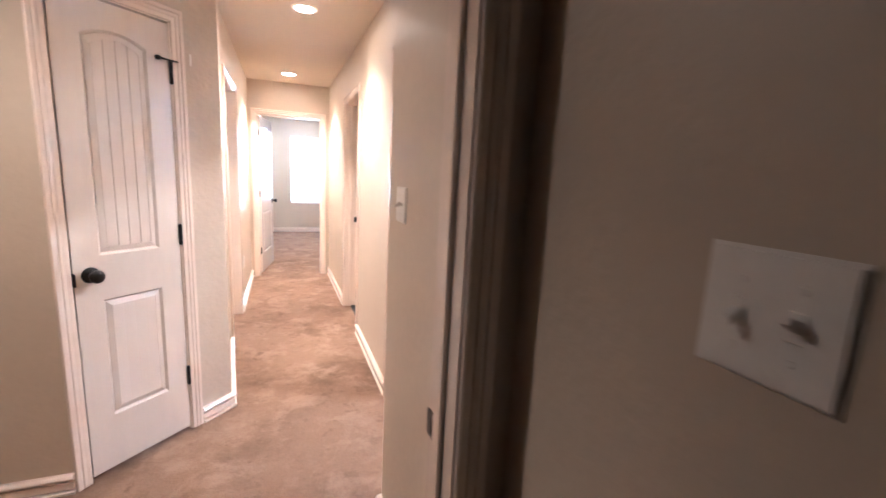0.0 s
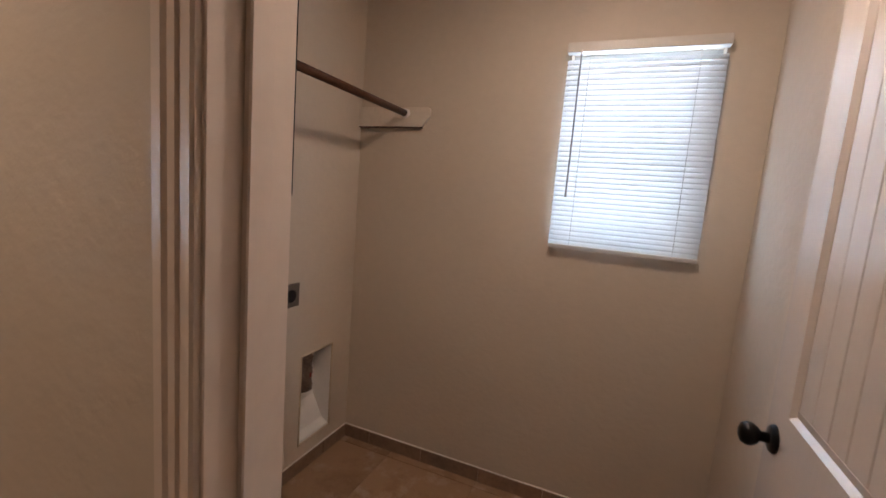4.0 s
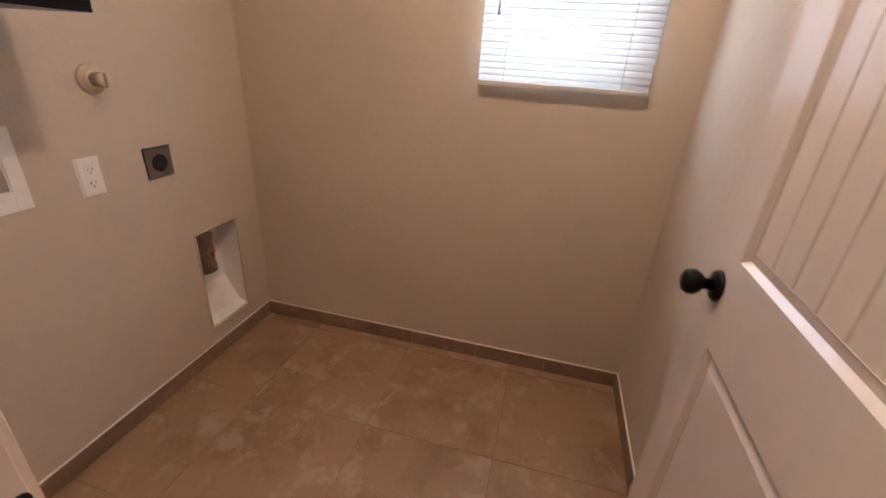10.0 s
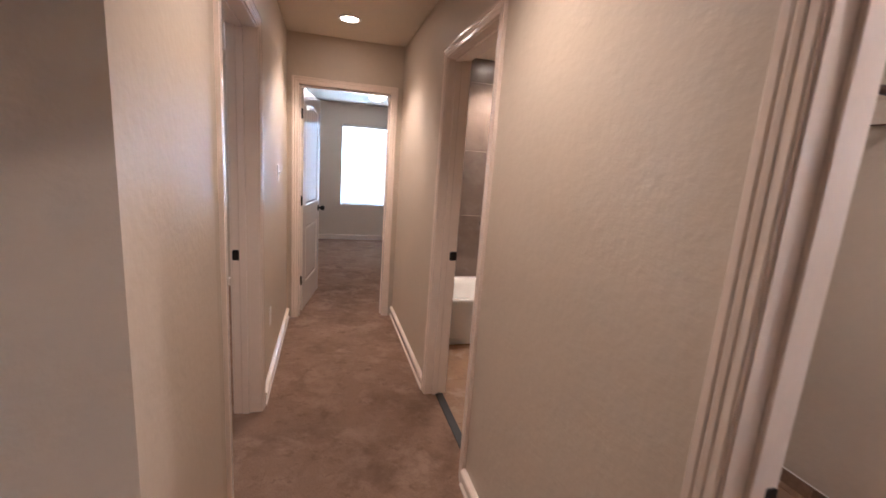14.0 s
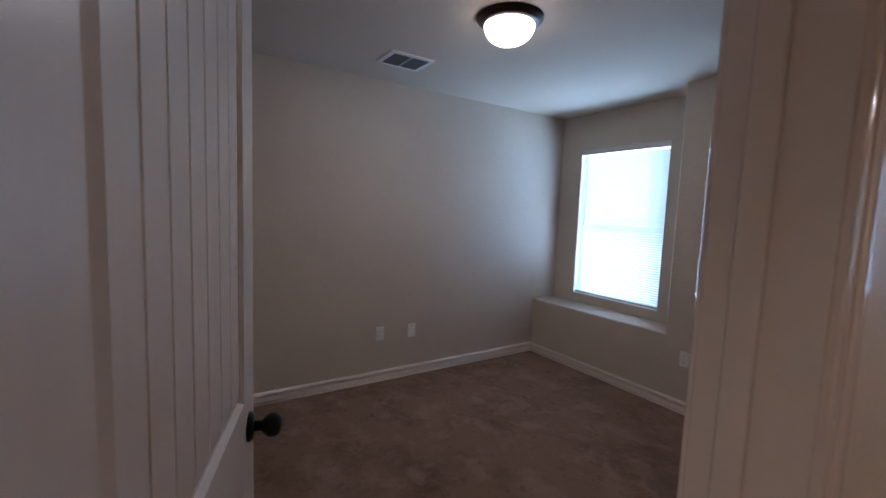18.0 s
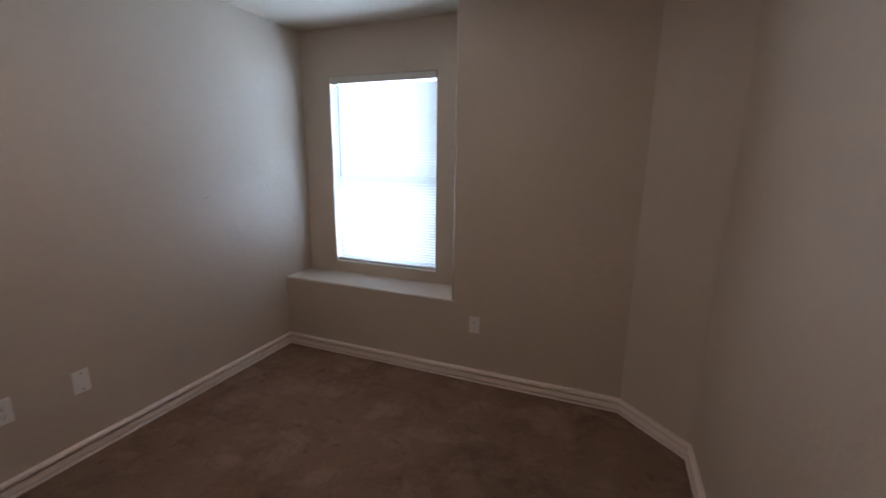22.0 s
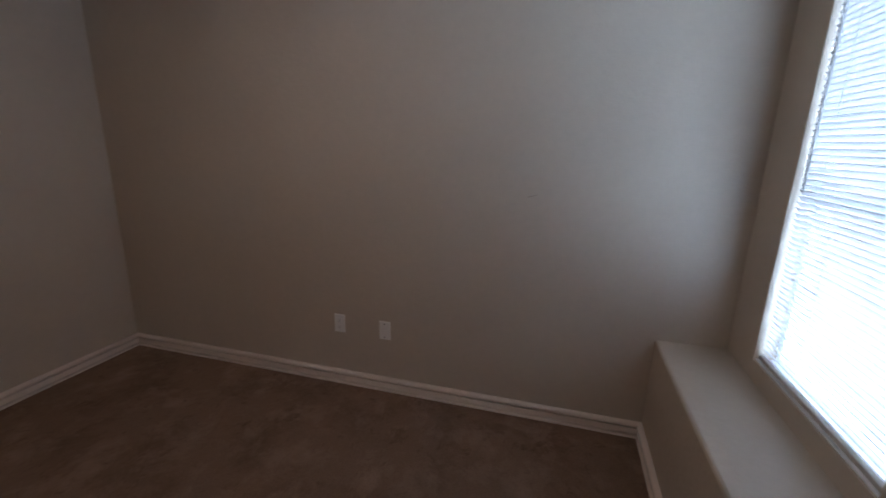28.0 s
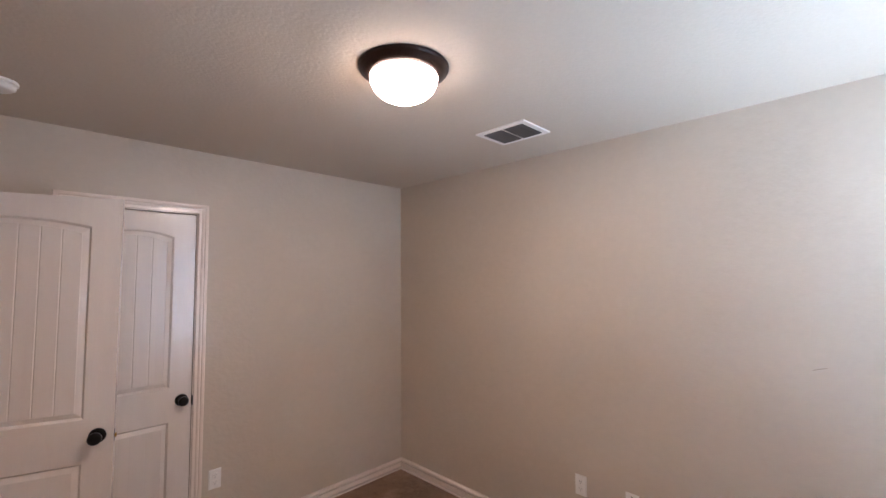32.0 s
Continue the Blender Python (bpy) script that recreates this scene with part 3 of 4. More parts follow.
def door_leaf(name, m, width, label, out=1, planks=5, backset=0.060, latch=True, mid=1.06, throw=0.0):
    """A two-panel door with an arched upper panel of grooved planks. It spans x = 0 (hinges) to width, y = -0.0175 to 0.0175."""
    d = empty(name, m, label, "door", kind="structure")
    t, h, z0 = 0.0175, 2.012, 0.018
    st_w = 0.114 if width > 0.5 else 0.100
    x0, x1 = st_w, width - st_w
    low, lock0, lock1, side_top, rise = 0.268, 0.810, 1.006, 1.893, 0.034
    n = 14

    def arch(x, inset=0.0):
        u = (x - x0) / (x1 - x0) * 2 - 1
        return side_top + rise * (1 - u * u) - inset

    xs = [x0 + (x1 - x0) * k / n for k in range(n + 1)]
    bm = bmesh.new()
    add_box(bm, 0, x0, -t, t, z0, h + z0)
    add_box(bm, x1, width, -t, t, z0, h + z0)
    add_box(bm, x0, x1, -t, t, z0, low)
    add_box(bm, x0, x1, -t, t, lock0, lock1)
    for a, b in zip(xs, xs[1:]):
        v = [bm.verts.new((x, y, z)) for y in (-t, t) for x, z in ((a, arch(a)), (b, arch(b)), (b, h + z0), (a, h + z0))]
        for f in ((0, 1, 2, 3), (7, 6, 5, 4), (0, 4, 5, 1), (3, 2, 6, 7)):
            bm.faces.new([v[i] for i in f])
    bmesh.ops.remove_doubles(bm, verts=bm.verts, dist=1e-5)
    part("stiles_and_rails", bm, DOORPAINT, d)
    # mouldings: from the frame's face down to the panel, on both faces
    mw, back = 0.033, 0.0035

    def moulding(outer, inner):
        b = bmesh.new()
        k = len(outer)
        for s in (-1, 1):
            o = [b.verts.new((x, s * (t - 0.0005), z)) for x, z in outer]
            mid = [b.verts.new((xo * 0.70 + xi * 0.30, s * (t - 0.0115), zo * 0.70 + zi * 0.30)) for (xo, zo), (xi, zi) in zip(outer, inner)]
            i2 = [b.verts.new((x, s * (t - back + 0.0010), z)) for x, z in inner]
            i3 = [b.verts.new((x, s * (t - back - 0.010), z)) for x, z in inner]
            for p, q in ((o, mid), (mid, i2), (i2, i3)):
                for e in range(k):
                    b.faces.new((p[e], p[(e + 1) % k], q[(e + 1) % k], q[e]))
        return b

    up_o = [(x0, lock1), (x1, lock1)] + [(x, arch(x)) for x in reversed(xs)]
    up_i = [(x0 + mw, lock1 + mw), (x1 - mw, lock1 + mw)] + [(x0 + mw + (x - x0) * (x1 - x0 - 2 * mw) / (x1 - x0), arch(x) - mw) for x in reversed(xs)]
    part("panel_moulding", moulding(up_o, up_i), DOORPAINT, d)
    lo_o = [(x0, low), (x1, low), (x1, lock0), (x0, lock0)]
    lo_i = [(x0 + mw, low + mw), (x1 - mw, low + mw), (x1 - mw, lock0 - mw), (x0 + mw, lock0 - mw)]
    part("panel_moulding", moulding(lo_o, lo_i), DOORPAINT, d)
    # planks with v-grooves
    count = planks
    a0, a1 = x0 + mw - 0.001, x1 - mw + 0.001
    g, ty = 0.0036, t - back

    def top_in(x):
        return arch(x0 + (x - x0 - mw) * (x1 - x0) / (x1 - x0 - 2 * mw)) - mw + 0.001

    for k in range(count):
        p, q = a0 + (a1 - a0) * k / count, a0 + (a1 - a0) * (k + 1) / count
        for zb, zt in ((lock1 + mw - 0.001, None), (low + mw - 0.001, lock0 - mw + 0.001)):
            cols = [p, p + g, (p + q) / 2, q - g, q]
            b = bmesh.new()
            rows_v = []
            for s in (-1, 1):
                row = []
                for c, x in enumerate(cols):
                    y = s * (ty - (0.00012 if zt else 0.0030) if c in (0, 4) else ty)
                    row.append((b.verts.new((x, y, zb)), b.verts.new((x, y, zt if zt else top_in(min(max(x, a0 + 0.001), a1 - 0.001))))))
                rows_v.append(row)
            for row in rows_v:
                for u, v in zip(row, row[1:]):
                    b.faces.new((u[0], v[0], v[1], u[1]))
            for c in (0, 4):
                b.faces.new((rows_v[0][c][0], rows_v[1][c][0], rows_v[1][c][1], rows_v[0][c][1]))
            part("plank", b, DOORPAINT, d)
    kx = width - backset
    knob(d, kx, -t, -1)
    knob(d, kx, t, 1)
    if latch:
        lp = part("latch_plate", boxes((width - 0.0005, width + 0.0015, -0.012, 0.012, 0.887, 0.944), bevel=0.0006), BLACK, d, "black latch plate in the door's edge")
        part("latch_bolt", boxes((width, width + 0.010, -0.006, 0.006, 0.907, 0.924), bevel=0.002), BRASS, lp, "brass latch bolt")
    for z in (HINGES[0], mid, HINGES[2]):
        hy = out * (t + 0.0075)
        b = lathe([(0.0060, -0.052), (0.0085, -0.047), (0.0085, 0.047), (0.0060, 0.052)], 12, "z", (-0.002, hy, z))
        hg = part("hinge", b, BLACK, d, "black butt hinge", True)
        part("hinge_plate", hinge_plate(-0.0026, -0.0004, *sorted((hy, -out * 0.014)), z), BLACK, hg)
        if throw:
            part("hinge_leaf", boxes((-throw, -0.003, *sorted((hy, hy - out * 0.014)), z - 0.046, z + 0.046), bevel=0.002), BLACK, hg)
    return d


# ---- doorways and doors ----
door_frame(placed(HL, BED[0], 90), BED[1] - BED[0], HL - BX, stop=0.060, strike=1, hinge=-1, strike_y=0.096)
door_frame(placed(HR, LAU[1], -90), LAU[1] - LAU[0], LX - HR, stop=0.045, strike=-1, hinge=1, strike_z=0.918, strike_y=0.086)
door_frame(placed(hall_right(BATH[1]), BATH[1], -89.5), BATH[1] - BATH[0], BAX - HR + 0.010, stop=0.040, strike=-1)
door_frame(placed(ENDX[0], END, 0), ENDX[1] - ENDX[0], 0.12, stop=0.045, strike=1, hinge=-1)
door_frame(placed(STARTX[0], 0.80, 0), STARTX[1] - STARTX[0], 0.13, stop=0.045, strike=1, strike_y=0.100)
CLO = placed(CORNER0[0] + 0.058 * 0.7071, CORNER0[1] + 0.058 * 0.7071, 45)
door_frame(CLO, 0.457, 0.115, stop=0.040, strike=-1, strike_y=-0.012, sides=(0,))
CLB = placed(CLX[1], SOUTH, 180)
door_frame(CLB, CLX[1] - CLX[0], 0.12, stop=0.040, strike=1, strike_y=-0.012, sides=(0,))

door_leaf("door_1", CLO @ pose(0.454, 0.0195, 0, 0, 0, 180), 0.449, "closed narrow off-white panel door with black knob and hinges", 1, 4)
door_leaf("door_2", placed(1.132, 1.771, -0.4), 0.770, "open off-white panel door with grooved planks and black knob", -1, 7, mid=1.09, throw=0.024)
door_leaf("door_3", placed(-0.157, 3.765, 162.3), 0.815, "open off-white arched two-panel bedroom door with black knob", 1, 7)
door_leaf("door_4", CLB @ pose(0.004, 0.0195, 0, 0, 0, 0), 0.592, "closed off-white arched two-panel closet door with black knob", -1, 4, 0.052)
door_leaf("door_5", placed(0.108, 6.130, 80.5), 0.755, "open off-white panel door at the hall's end", 1, 5)

stop_arm = bpy.data.objects["door_1"]
hs = part("hinge_stop", lathe([(0.004, -0.030), (0.004, 0.060)], 10, "x", (0.0, 0.034, 1.872)), BLACK, stop_arm, "black hinge-pin door stop", True)
part("bumper", lathe([(0.009, 0.052), (0.010, 0.056), (0.010, 0.068), (0.006, 0.072)], 12, "x", (0.0, 0.034, 1.872)), RUBBER, hs, "black rubber bumper", True)

baseboard((HL, BED[1] + 0.0635), (HL, END))
baseboard((CORNER0[0] + 0.5785 * 0.7071, CORNER0[1] + 0.5785 * 0.7071), CORNER1, (HL, 3.600), (HL, BED[0] - 0.0635))
baseboard((HRE, END), (hall_right(BATH[1] + 0.0635), BATH[1] + 0.0635))
baseboard((hall_right(BATH[0] - 0.0635), BATH[0] - 0.0635), (HR, 3.505), (HR, LAU[1] + 0.0635))
baseboard((0.758, 1.711), (0.758, 0.948))
baseboard((0.772, 0.782), (0.772, -2.5))
baseboard((-1.60, 0.93), (-1.60, 2.215), (-0.458, 2.215))
baseboard((CLX[0] - 0.0635, SOUTH), (-2.985, SOUTH))
baseboard((-2.985, SOUTH), (-2.985, FRONT), *FACET, (BX, BED[1] + 0.0635))
baseboard((BX, SOUTH), (CLX[1] + 0.0635, SOUTH))
baseboard((HL, END + 0.12), (HL, 10.08), (3.4, 10.08))

for y0, y1 in (LAU, BATH):
    th = part("threshold", boxes((1.042, 1.090, y0 + 0.001, y1 - 0.001, -0.01, 0.007), bevel=0.004, segments=2), RUBBER, None)
    tagged(th, "black rubber floor transition strip in a doorway", "threshold", group="floor strips in doorways", kind="structure")


# ---- windows and blinds ----
def window(name, m, w, h, label):
    """A vinyl sash window: x across, y outward, z up from the opening's bottom."""
    o = empty(name, m, label, "window", kind="structure")
    y0, y1, b = 0.075, 0.125, 0.035
    part("window_frame", boxes((0, b, y0, y1, 0, h), (w - b, w, y0, y1, 0, h), (b, w - b, y0, y1, 0, b), (b, w - b, y0, y1, h - b, h)), VINYL, o)
    part("meeting_rail", boxes((b, w - b, y0 + 0.006, y1 - 0.004, h * 0.47 - 0.02, h * 0.47 + 0.025), bevel=0.003), VINYL, o)
    for z0, z1 in ((b, h * 0.47 - 0.02), (h * 0.47 + 0.025, h - b)):
        g = part("pane", boxes((b, w - b, y0 + 0.024, y0 + 0.028, z0, z1)), GLASS, o)
        g.visible_shadow = False
    part("window_sill", boxes((0.001, w - 0.001, 0.006, y0, 0.0, 0.008), bevel=0.002), VINYL, o)
    return o


def slat_mesh(w, depth=0.025, thick=0.0007):
    sec = [(-depth / 2, 0.0), (-depth / 4, 0.0017), (0, 0.0023), (depth / 4, 0.0017), (depth / 2, 0.0)]
    v, f = [], []
    for x in (0.0, w):
        v += [(x, a, c) for a, c in sec] + [(x, a, c - thick) for a, c in reversed(sec)]
    n = len(sec) * 2
    for k in range(n):
        f.append((k, (k + 1) % n, n + (k + 1) % n, n + k))
    f += [tuple(range(n)), tuple(range(n, 2 * n))]
    me = bpy.data.meshes.new("slat")
    me.from_pydata(v, [], f)
    me.materials.append(SLAT)
    for p in me.polygons:
        p.use_smooth = True
    return me


def blind(m, w, h, label, tilt=58, wand_x=0.07, wand=0.62, head=0.052):
    """A one-inch slatted blind, lowered: x across, y outward, z up."""
    o = empty("window_blind", m, label, "blind")
    part("headrail", boxes((0, w, -0.022, 0.020, h - head, h), bevel=0.004, segments=2), VALANCE, o, "white valance over the slats")
    part("bottom_rail", boxes((0.003, w - 0.003, -0.013, 0.013, 0.0, 0.016), bevel=0.004, segments=2), VALANCE, o, "white bottom rail")
    me = slat_mesh(w - 0.008)
    pitch = 0.0212
    count = int((h - head - 0.026) / pitch)
    rnd = random.Random(int(w * 1000))
    for k in range(count):
        mesh_link("slat", me, SLAT, o, m=pose(0.004, 0, 0.024 + k * pitch, tilt + rnd.uniform(-2.5, 2.5), 0, rnd.uniform(-0.05, 0.05)))
    for x in (0.16 * w, 0.84 * w):
        b = boxes((x - 0.001, x + 0.001, -0.0125, -0.0115, 0.012, h - head), (x - 0.001, x + 0.001, 0.0115, 0.0125, 0.012, h - head))
        part("ladder_cord", b, PLASTIC, o)
    wd = part("tilt_wand", lathe([(0.0045, h - head - wand), (0.005, h - head - wand + 0.01), (0.0038, h - head - wand + 0.03), (0.0038, h - head - 0.012)], 6, "z", (wand_x, -0.028, 0)), STEELWAND, o, "grey clear plastic tilt wand")
    part("wand_hook", boxes((wand_x - 0.003, wand_x + 0.003, -0.030, -0.018, h - head - 0.016, h - head + 0.006), bevel=0.001), PLASTIC, wd)
    return o


STEELWAND = material("greyed clear plastic", (0.42, 0.42, 0.42), 0.25, spread=0.05, coarse=20)

# laundry: x of the window runs towards -y
LM = Matrix.Translation((2.615, LWIN[1], LWIN[2])) @ pose(0, 0, 0, 0, 0, -90)
LW, LH = LWIN[1] - LWIN[0], LWIN[3] - LWIN[2]
window("window_1", LM, LW, LH, "white vinyl sash window in the laundry wall")
blind(LM @ pose(-0.016, -0.024, -0.020, 0, 0, 0), LW + 0.026, LH + 0.040, "white slatted blind lowered over the laundry window", 64, 0.060, 0.60, 0.040)
window_light("daylight_laundry", LM @ pose(LW / 2, 0.135, LH / 2, -90, 0, 0), LW, LH, DAY_SMALL)
BM = Matrix.Translation((BWIN[0], BACK, BWIN[2]))
BW, BH = BWIN[1] - BWIN[0], BWIN[3] - BWIN[2]
window("window_2", BM, BW, BH, "white vinyl sash window above the bedroom ledge")
blind(BM @ pose(0.006, 0.024, 0.012, 0, 0, 0), BW - 0.012, BH - 0.014, "white slatted blind lowered over the bedroom window", -54, 0.075, 0.70)
window_light("daylight_bedroom", BM @ pose(BW / 2, 0.150, BH / 2, -90, 0, 0), BW, BH, DAY_LARGE)
FM = Matrix.Translation((FWIN[0], 10.08, FWIN[2]))
FW, FH = FWIN[1] - FWIN[0], FWIN[3] - FWIN[2]
window("window_3", FM, FW, FH, "white vinyl sash window in the far bedroom")
blind(FM @ pose(0.006, 0.024, 0.012, 0, 0, 0), FW - 0.012, FH - 0.014, "white slatted blind lowered over the far bedroom window", -50, 0.075, 0.70)
window_light("daylight_far", FM @ pose(FW / 2, 0.150, FH / 2, -90, 0, 0), FW, FH, DAY_FAR)


# Flat self-lit panels added outside the windows, standing in for bright sky.
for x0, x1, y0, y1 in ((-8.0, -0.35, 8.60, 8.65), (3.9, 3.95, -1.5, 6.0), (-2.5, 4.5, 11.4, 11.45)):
    bd = part("backdrop", boxes((x0, x1, y0, y1, -0.25, 4.2)), GLOW_BACKDROP, None)
    tagged(bd, "plain glowing panel in place of the bright distance outside a window", "backdrop", kind="structure")


# ---- lamps ----
def dome_light(x, y, glow, lit, label, r=0.172):
    o = empty("ceiling_light", pose(x, y, TOP), label, "ceiling light", "flush ceiling lights")
    part("pan", lathe([(r, 0.0), (r, -0.007), (r - 0.006, -0.016), (r - 0.014, -0.018), (r - 0.018, -0.026), (r - 0.034, -0.034), (r - 0.050, -0.036)], 40), BRONZE, o, "dark bronze metal pan", True)
    g = [(0.126, -0.032), (0.130, -0.040), (0.127, -0.060), (0.116, -0.083), (0.095, -0.105), (0.067, -0.120), (0.035, -0.128), (0.008, -0.130)]
    part("shade", lathe(g, 40), glow, o, "lit frosted white glass dome", True)
    part("led_plate", lathe([(0.030, -0.0455), (0.030, -0.0490), (0.028, -0.0500), (0.004, -0.0500)], 24), lit, o, "lit warm white lamp plate")
    return o


dome_light(-1.585, 5.350, GLOW_BED, BULB_BED, "lit round flush light with bronze pan on the bedroom ceiling")
dome_light(1.72, 2.28, GLOW_LAUNDRY, BULB_LAUNDRY, "lit round flush light with bronze pan on the laundry ceiling")
dome_light(0.99, 8.47, GLOW_FAR, BULB_FAR, "lit round flush light with bronze pan on the far bedroom ceiling")


def can_light(x, y, label, power=1.0):
    o = empty("recessed_light", pose(x, y, TOP), label, "recessed light", "recessed ceiling lights")
    part("trim_ring", lathe([(0.082, 0.0), (0.082, -0.003), (0.077, -0.006), (0.062, -0.006), (0.060, -0.001)], 36), PLASTIC, o, "white trim ring", True)
    lamp = new("can_lamp", bpy.data.lights.new("can_lamp", "SPOT"))
    lamp.data.energy, lamp.data.color, lamp.data.shadow_soft_size = CAN_WATTS * power, WARMER, 0.06
    lamp.data.spot_size, lamp.data.spot_blend = radians(120), 0.7
    lamp.matrix_world = pose(x, y, TOP - 0.010)
    part("lens", lathe([(0.060, -0.001), (0.058, -0.0045), (0.040, -0.0055), (0.004, -0.006)], 36), GLOW_CAN, o, "lit round lens", True)
    return o


can_light(0.540, 3.31, "lit recessed round light in the hall ceiling", 0.78)
can_light(0.470, 5.46, "lit recessed round light in the hall ceiling", 1.30)
# Weak fill added to brighten the vestibule; no lamp is known there.
can_light(-0.550, 1.45, "added unseen fill light shaped as a recessed lamp in the vestibule ceiling", 0.22)
can_light(1.820, 5.657, "lit recessed round light over the bathtub", 1.75)


# ---- wall plates ----
def rounded_plate(w, h, t=0.006):
    b = boxes((-w / 2, w / 2, -t, 0, -h / 2, h / 2))
    top = [e for e in b.edges if all(v.co.y < -t / 2 for v in e.verts)]
    bmesh.ops.bevel(b, geom=top, offset=0.004, segments=2, affect="EDGES")
    return b


def screw(parent, x, z, y=-0.0062):
    part("screw", lathe([(0.0032, 0), (0.0026, -0.0012)], 10, "y", (x, y, z)), PLASTIC, parent)


def outlet(m, label="white duplex outlet plate on the wall above the baseboard", blank=False):
    """A wall plate; y = 0 is the wall, -y the room."""
    o = empty("wall_outlet", m, label, "outlet", "wall outlets")
    part("plate", rounded_plate(0.072, 0.117), PLASTIC, o)
    if blank:
        for z in (0.042, -0.042):
            part("screw", lathe([(0.0040, -0.004), (0.0036, -0.0072), (0.0020, -0.0076)], 10, "y", (0, 0, z)), TARNISH, o, "dark screw head")
        return o
    for z in (0.0205, -0.0205):
        f = part("receptacle", lathe([(0.0170, -0.005), (0.0170, -0.0068), (0.0160, -0.0075), (0.002, -0.0075)], 20, "y", (0, 0, z)), PLASTIC, o)
        for x in (-0.0065, 0.0065):
            part("slot", boxes((x - 0.0008, x + 0.0008, -0.0079, -0.0070, z - 0.001, z + 0.008)), DARK, f)
        part("slot", lathe([(0.0026, -0.0070), (0.0026, -0.0079)], 10, "y", (0, 0, z - 0.008)), DARK, f)
    screw(o, 0, 0)
    return o


def switch(m, gangs=1, label="white toggle switch plate on the wall"):
    o = empty("light_switch", m, label, "light switch", "light switches")
    part("plate", rounded_plate(0.072 + 0.046 * (gangs - 1), 0.117), PLASTIC, o)
    for g in range(gangs):
        x = (g - (gangs - 1) / 2) * 0.046
        c = part("switch_collar", boxes((x - 0.006, x + 0.006, -0.0075, -0.005, -0.013, 0.013), bevel=0.001), PLASTIC, o)
        up = 1 if (g + gangs) % 2 else -1
        part("toggle", sweep([(-0.0045, -0.005), (0.0045, -0.005), (0.0045, 0.005), (-0.0045, 0.005)], [lambda q: (x + q[0], -0.006, q[1]), lambda q: (x + q[0] * 0.8, -0.021, up * 0.008 + q[1] * 0.7)]), PLASTIC, c)
        for z in (0.030, -0.030):
            screw(o, x, z)
    return o


def on_wall(x, y, z, facing):
    """The pose of a plate whose room lies towards facing (degrees from +x)."""
    return Matrix.Translation((x, y, z)) @ pose(0, 0, 0, 0, 0, facing + 90)


switch(on_wall(0.758, 1.536, 1.311, 180), 2, "white double toggle switch plate on the tan wall")
switch(on_wall(0.772, 0.405, 1.310, 180), 2, "white double toggle switch plate on a shaded wall")
switch(on_wall(-0.685, 2.215, 1.322, 270), 1, "white single toggle switch plate beside the closet door")
switch(on_wall(HL, 5.33, 1.325, 0), 1, "white toggle switch plate near the hall's end")
outlet(on_wall(HL, 4.87, 0.430, 0), "white duplex outlet low on the hall wall")
outlet(on_wall(-2.985, 5.309, 0.402, 0))
outlet(on_wall(-2.985, 5.607, 0.396, 0), "white blank wall plate with two dark screws beside the outlet", True)
outlet(on_wall(-1.405, FRONT, 0.408, 270), "white outlet plate under the bedroom window ledge")
outlet(on_wall(-1.492, SOUTH, 0.409, 90), "white duplex outlet beside the closet door")
outlet(on_wall(BX, 5.60, 0.400, 180), "white duplex outlet on the bedroom side wall")

patch = part("wall_patch", boxes((-0.006, 0.006, -0.0015, 0.0, -0.027, 0.027), bevel=0.0006), CAULK, None, m=on_wall(-0.020, 2.650, 1.900, 315))
tagged(patch, "small white filler patch on the tan closet wall", "wall patch")

# ---- bedroom ceiling ----
def register(x0, x1, y0, y1):
    o = empty("ceiling_vent", pose((x0 + x1) / 2, (y0 + y1) / 2, TOP), "white metal ceiling register with two banks of slats", "vent")
    w, l = (x1 - x0) / 2, (y1 - y0) / 2
    b = 0.030
    part("frame", boxes((-w, w, -l, -l + b, -0.008, 0), (-w, w, l - b, l, -0.008, 0), (-w, -w + b, -l + b, l - b, -0.008, 0), (w - b, w, -l + b, l - b, -0.008, 0), (-w + b, w - b, -0.005, 0.005, -0.007, 0)), PLASTIC, o)
    part("backing", boxes((-w + b, w - b, -l + b, l - b, -0.0015, -0.0005)), DARK, o)
    n = 11
    for bank in (-1, 1):
        for k in range(n):
            x = -w + b + (2 * w - 2 * b) * (k + 0.5) / n
            ya, yb = (0.006, l - b) if bank > 0 else (-l + b, -0.006)
            s = boxes((-0.0006, 0.0006, ya, yb, -0.007, 0.007))
            part("slat", s, VENTGREY, o, m=pose(x, 0, -0.0065, 0, 38, 0))
    return o


register(-2.612, -2.355, 5.060, 5.376)
sd = empty("smoke_detector", pose(-0.49, 4.14, TOP), "round white plastic smoke detector on the ceiling", "smoke detector")
part("base", lathe([(0.066, 0), (0.066, -0.010), (0.063, -0.013)], 32), PLASTIC, sd, "", True)
part("cover", lathe([(0.060, -0.012), (0.058, -0.028), (0.048, -0.036), (0.020, -0.038), (0.002, -0.038)], 32), PLASTIC, sd, "", True)
scuff = part("wall_scuff", boxes((-0.0001, 0.0006, -0.024, 0.024, -0.0009, 0.0009)), SCUFF, None, m=pose(-2.985, 6.41, 1.24, 18, 0, 0))
tagged(scuff, "thin dark scratch on the tan bedroom wall", "scratch", kind="structure")

